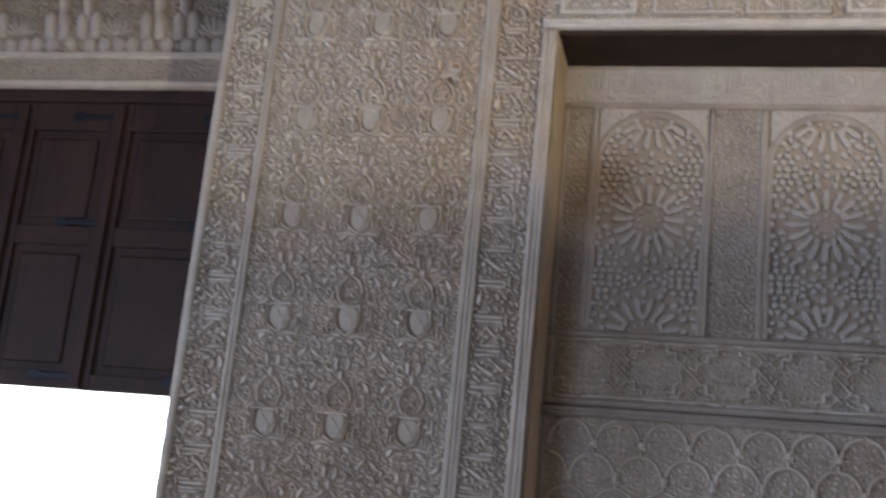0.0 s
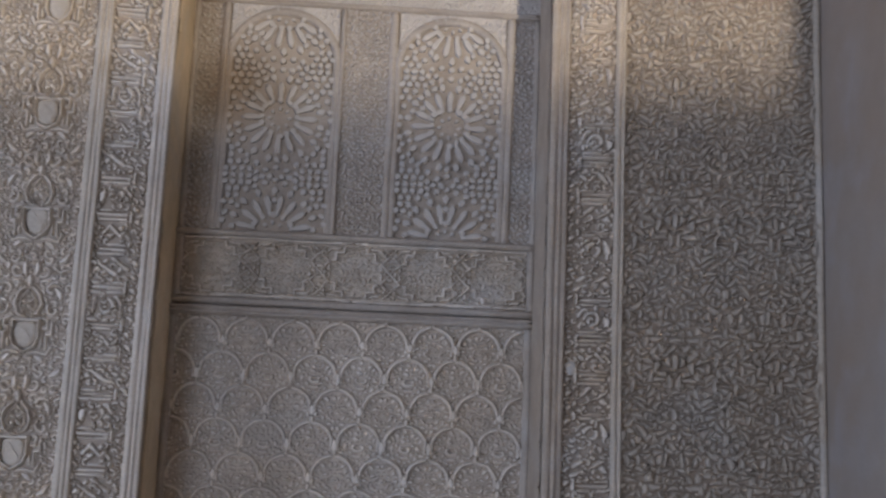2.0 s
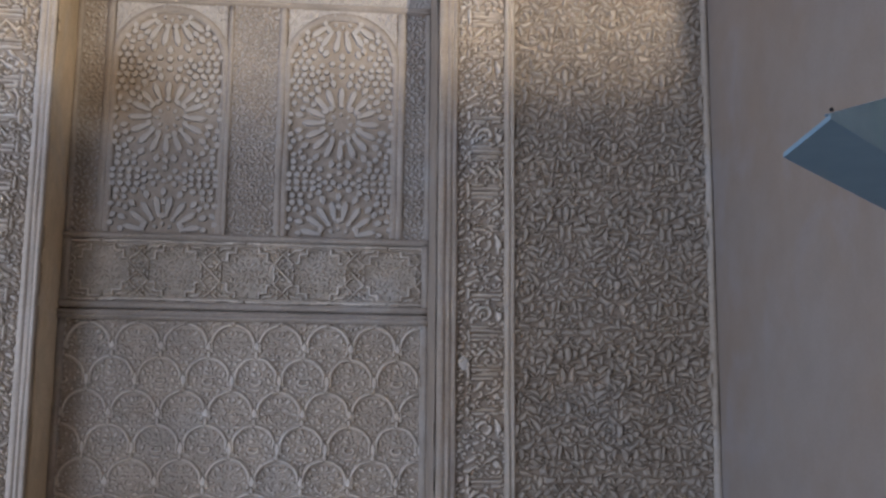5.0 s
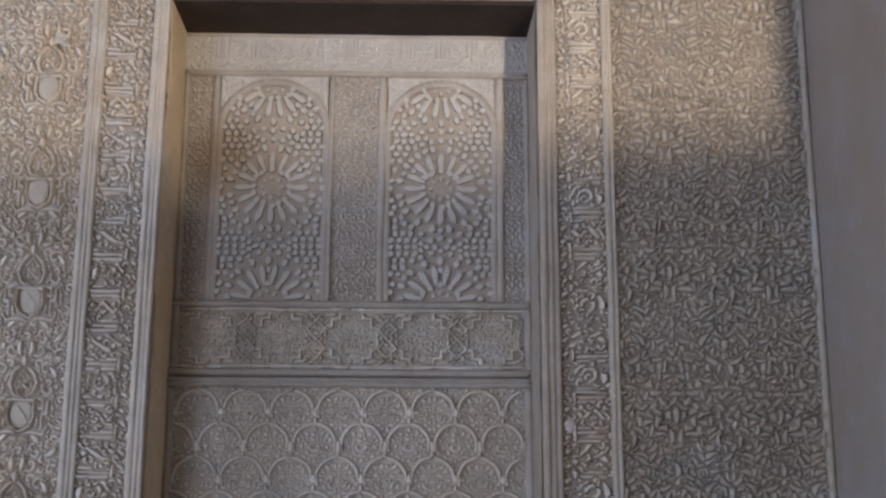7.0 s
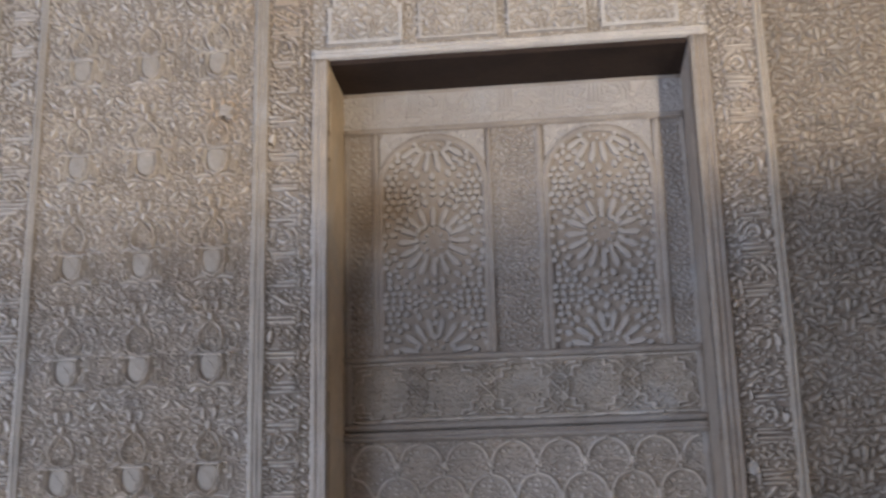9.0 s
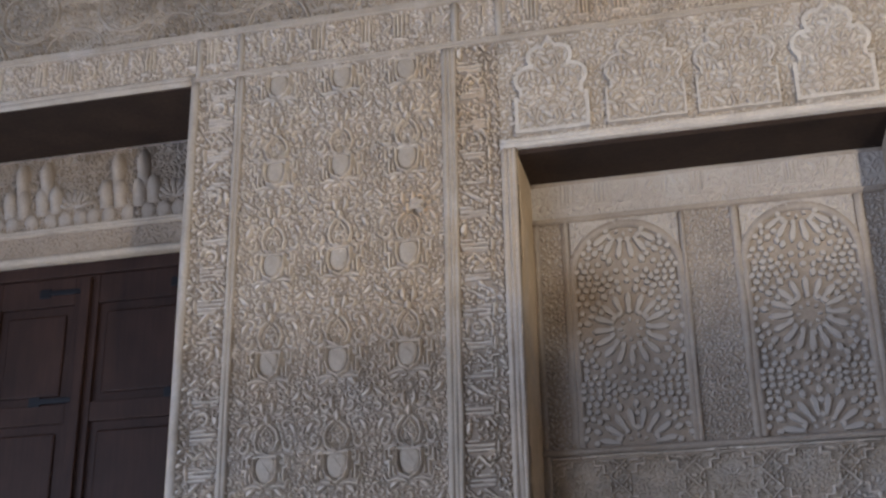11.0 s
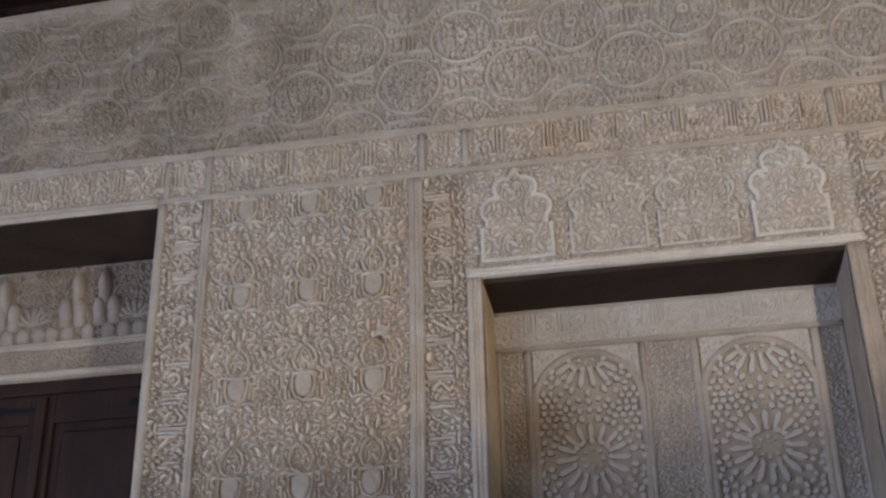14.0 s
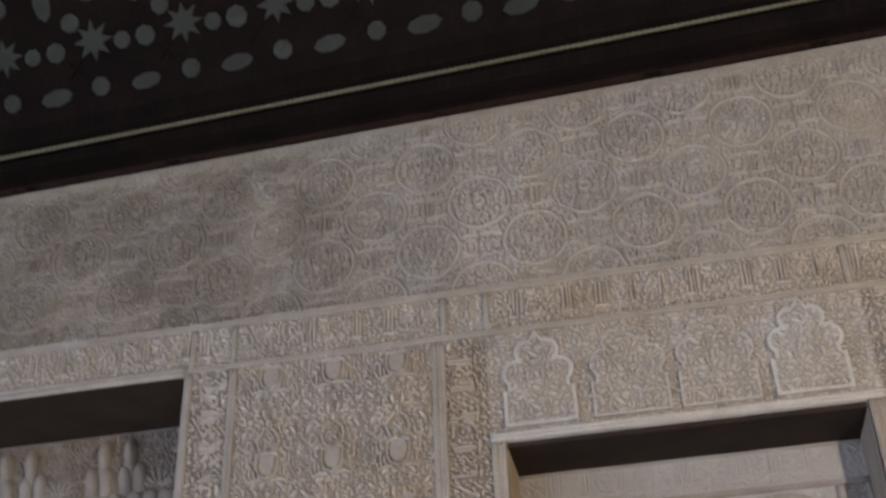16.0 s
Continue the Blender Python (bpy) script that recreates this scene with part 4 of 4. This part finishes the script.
for k in range(-1, 3):
    x = -3.13 - 0.62 * k
    for mesh, dx, z in ((TALL, 0.0, 4.76), (TALL, -0.16, 4.76), (MID, 0.07, 4.66), (MID, -0.23, 4.66), (MID, -0.02, 4.655), (MID, -0.14, 4.655),
                        (LOW, 0.14, 4.56), (LOW, 0.045, 4.56), (LOW, -0.08, 4.56), (LOW, -0.205, 4.56), (LOW, -0.30, 4.56), (LOW, 0.235, 4.56), (PALM, 0.19, 4.68)):
        if DL + 0.05 < x + dx < DR - 0.05:
            ob = new(mesh.name.split(".")[0], mesh)
            ob.parent = head
            ob.location = (x + dx, DD + 0.016, z)

# tall wooden leaves of the door, over the open lower part
DY = 0.66


def door_leaf(x0, x1, z0, z1):
    leaf = new("wooden_door")
    tagged(leaf, "dark red-brown panelled wooden door leaf in doorway", "door", group="door leaves")
    leaf.location = ((x0 + x1) / 2, DY, z0)
    ox, oz = (x0 + x1) / 2, z0
    s = 0.075

    def piece(name, a, b, c, d, y0, y1, bevel=0.004, label=""):
        return part(name, boxes((a - ox, b - ox, y0, y1, c - oz, d - oz), bevel=bevel), DOOR_WOOD, leaf, label)
    piece("stile", x0, x0 + s, z0, z1, 0, 0.05)
    piece("stile", x1 - s, x1, z0, z1, 0, 0.05)
    part("cover_strip", boxes((x0 - 0.03 - ox, x0 + 0.03 - ox, -0.03, 0.0, 0, z1 - z0 - 0.02), bevel=0.006), DOOR_WOOD, leaf)
    zs = (z0, z0 + 0.09, 3.42, 3.53, z1 - 0.17, z1)
    for a, b in ((zs[0], zs[1]), (zs[2], zs[3]), (zs[4], zs[5])):
        piece("rail", x0 + s, x1 - s, a, b, 0.002, 0.05)
    for hz in (zs[5] - 0.09, zs[3] + 0.02, zs[0] + 0.07):
        bm = boxes((x1 - 0.24 - ox, x1 - 0.01 - ox, -0.008, 0.001, hz - 0.016 - oz, hz + 0.016 - oz), (x1 - 0.30 - ox, x1 - 0.23 - ox, -0.008, 0.001, hz - 0.028 - oz, hz + 0.028 - oz), bevel=0.004)
        part("hinge_strap", bm, IRON, leaf, "black iron hinge strap")
    for a, b in ((zs[1], zs[2]), (zs[3], zs[4])):
        bm = bmesh.new()
        add_box(bm, x0 + s - ox, x1 - s - ox, 0.025, 0.045, a - oz, b - oz)
        add_box(bm, x0 + s + 0.05 - ox, x1 - s - 0.05 - ox, 0.010, 0.030, a + 0.05 - oz, b - 0.05 - oz, bevel=0.012)
        part("panel", bm, DOOR_WOOD, leaf)
    return leaf


for x0, x1 in ((-4.71, -4.08), (-4.08, -3.46), (-3.46, -2.645)):
    door_leaf(x0, x1, 2.6, 4.28)
part("door_1", boxes((DL, DR, DY - 0.02, DY + 0.09, 4.28, 4.375), (DR - 0.06, DR, DY - 0.02, DY + 0.09, FLOOR, 4.28), (DL, DL + 0.04, DY - 0.02, DY + 0.09, FLOOR, 4.28), bevel=0.005), DOOR_WOOD)
tagged(bpy.data.objects["door_1"], "dark wooden door frame around open doorway", "door frame", kind="structure")
back = part("backdrop", boxes((-6.2, -1.6, 2.5, 2.52, FLOOR, 4.8)), DAYLIGHT)
tagged(back, "glaring white daylight outside the open doorway", "daylight", kind="structure")

# ---- blue folded panel of unknown use on the east wall ----
bm = bmesh.new()
plan = ((1.50, -2.58), (1.48, -2.91), (2.16, -2.205), (2.18, -1.875))
lower = [bm.verts.new((x, y, 2.69)) for x, y in plan]
upper = [bm.verts.new((x, y, 2.702)) for x, y in plan]
bm.faces.new(lower)
bm.faces.new(upper[::-1])
for k in range(4):
    bm.faces.new((lower[k], lower[(k + 1) % 4], upper[(k + 1) % 4], upper[k]))
bmesh.ops.recalc_face_normals(bm, faces=bm.faces)
blue_fold = part("blue_panel", bm, BLUE)
tagged(blue_fold, "small folded dull blue panel projecting from plaster wall", "shelf")
bm = bmesh.new()
rows = [[bm.verts.new((x + d, y - d, z)) for x, y, z in ((1.48, -2.91, 2.702), (2.16, -2.205, 2.702), (2.16, -2.205, 3.04))] for d in (0.0, -0.012)]
bm.faces.new(rows[0])
bm.faces.new(rows[1][::-1])
for k in range(3):
    bm.faces.new((rows[0][k], rows[0][(k + 1) % 3], rows[1][(k + 1) % 3], rows[1][k]))
bmesh.ops.recalc_face_normals(bm, faces=bm.faces)
part("side_board", bm, BLUE, blue_fold)
bm = bmesh.new()
bmesh.ops.create_uvsphere(bm, u_segments=10, v_segments=6, radius=0.005, matrix=pose(1.483, -2.908, 2.712))
part("rivet", bm, IRON, blue_fold, "black iron rivet", smooth=True)

# ---- cornice and ceiling ----
SLOPE = math.tan(radians(1.9))


def tilted(bm):
    for v in bm.verts:
        v.co.z += (SLOPE if v.co.z < TOP + 0.1 else SLOPE * 1.33) * (v.co.x + 0.9)
    return bm


cornice = part("cornice", tilted(boxes((-6.3, EAST, -0.03, 0.03, TOP - 0.03, TOP + 0.02), (-6.3, EAST, -0.16, 0.03, TOP + 0.02, TOP + 0.12), (-6.3, EAST, -0.24, 0.03, TOP + 0.165, TOP + 0.30), bevel=0.006)), CEILING_WOOD)
tagged(cornice, "blackened carved wooden cornice under the ceiling", "cornice", kind="structure")
bm = bmesh.new()
prev = None
for i in range(261):
    x = -6.3 + (EAST + 6.3) * i / 260
    foot = TOP - 0.038 + 0.016 * noise.noise((x * 3.1, 0.0, 0.0)) + 0.008 * noise.noise((x * 19.0, 4.0, 0.0))
    ring = [bm.verts.new(c) for c in ((x, 0.0, foot), (x, -0.033, foot + 0.004), (x, -0.033, TOP - 0.02), (x, 0.0, TOP - 0.02))]
    if prev:
        for k in range(4):
            bm.faces.new((prev[k], prev[(k + 1) % 4], ring[(k + 1) % 4], ring[k]))
    prev = ring
part("fillet", tilted(bm), DOOR_WOOD, cornice, "ragged red-brown wooden fillet")
bm = bmesh.new()
n = 700
prev = None
for i in range(n + 1):
    x = -6.3 + (EAST + 6.3) * i / n
    r = 0.013 + 0.004 * math.sin(x * 2 * math.pi / 0.035)
    ring = [bm.verts.new((x, -0.18 + r * math.cos(a), TOP + 0.142 + r * math.sin(a))) for a in np.linspace(0, 2 * math.pi, 7)[:-1]]
    if prev:
        for k in range(6):
            bm.faces.new((prev[k], prev[(k + 1) % 6], ring[(k + 1) % 6], ring[k]))
    prev = ring
part("rope_moulding", tilted(bm), ROPE, cornice, "gilded twisted rope moulding", smooth=True)


def star(bm, m, r, points, squash=1.0, inner=0.55, depth=0.012):
    n = points * 2 if inner < 1 else points
    rings = []
    for d, k in ((0, 1.0), (depth, 0.97), (depth + 0.003, 0.7)):
        rings.append([bm.verts.new(m @ Vector((r * k * (1 if i % 2 == 0 or inner >= 1 else inner) * math.cos(2 * math.pi * i / n), squash * r * k * (1 if i % 2 == 0 or inner >= 1 else inner) * math.sin(2 * math.pi * i / n), d))) for i in range(n)])
    made = []
    for a, b in zip(rings[:-1], rings[1:]):
        for i in range(n):
            made.append(bm.faces.new((a[i], a[(i + 1) % n], b[(i + 1) % n], b[i])))
    made.append(bm.faces.new(rings[-1]))
    for f in made:
        f.material_index = 1


bm = bmesh.new()
add_box(bm, -6.6, 2.6, -9.9, -2.2, 9.2, 9.3)
PITCH = radians(52)
start = Vector((0, -0.235, TOP + 0.30))
up = Vector((0, -math.cos(PITCH), math.sin(PITCH)))
out = Vector((0, -math.sin(PITCH), -math.cos(PITCH)))
corners = [start + Vector((x, 0, 0)) + up * s for x, s in ((-6.3, 0), (2.6, 0), (2.6, 3.3), (-6.3, 3.3))]
a = [bm.verts.new(c) for c in corners]
b = [bm.verts.new(c - out * 0.06) for c in corners]
bm.faces.new(a)
bm.faces.new(b[::-1])
for i in range(4):
    bm.faces.new((a[i], a[(i + 1) % 4], b[(i + 1) % 4], b[i]))
frame_m = Matrix((Vector((1, 0, 0)), up, out)).transposed().to_4x4()
rng = random.Random(2)
K = 2.0
for i in range(-12, 5):
    for j in range(0, 5):
        x, s = (i * 0.29 + 0.02) * K, (0.07 + j * 0.29) * K
        for dx, ds, r, pts, sq, inner, turn in ((0, 0, 0.055, 8, 0.5, 1.0, 0.1), (0.145, 0.01, 0.032, 8, 1, 1.0, 0.2), (0.02, 0.135, 0.034, 8, 1, 1.0, 0), (0.145, 0.15, 0.066, 8, 1, 0.5, 0), (0.235, 0.135, 0.030, 8, 1, 1.0, 0.3), (0.08, 0.215, 0.03, 8, 1, 1.0, 0.4)):
            m = Matrix.Translation(start + Vector((x + K * dx, 0, 0)) + up * (s + K * ds)) @ frame_m @ pose(0, 0, 0, 0, 0, math.degrees(turn) + (90 if (j % 2 and inner == 1.0 and sq < 1) else 0))
            star(bm, m, 0.98 * K * r * rng.uniform(0.92, 1.06), pts, sq, inner)
        # crossing straps between the pieces
        for d in (1, -1):
            c = start + Vector((x + 0.075 * K, 0, 0)) + up * (s + 0.075 * K)
            q = frame_m @ pose(0, 0, 0, 0, 0, 45 * d)
            made = bmesh.ops.create_cube(bm, size=1)["verts"]
            for v in made:
                v.co = c + q @ Vector((v.co.x * 0.15, v.co.y * 0.008, 0.004 + v.co.z * 0.012))
bmesh.ops.recalc_face_normals(bm, faces=bm.faces)
ceiling = part("ceiling", tilted(bm), (CEILING_WOOD, INLAY))
tagged(ceiling, "sloping dark wooden ceiling inlaid with pale stars", "ceiling", kind="structure")
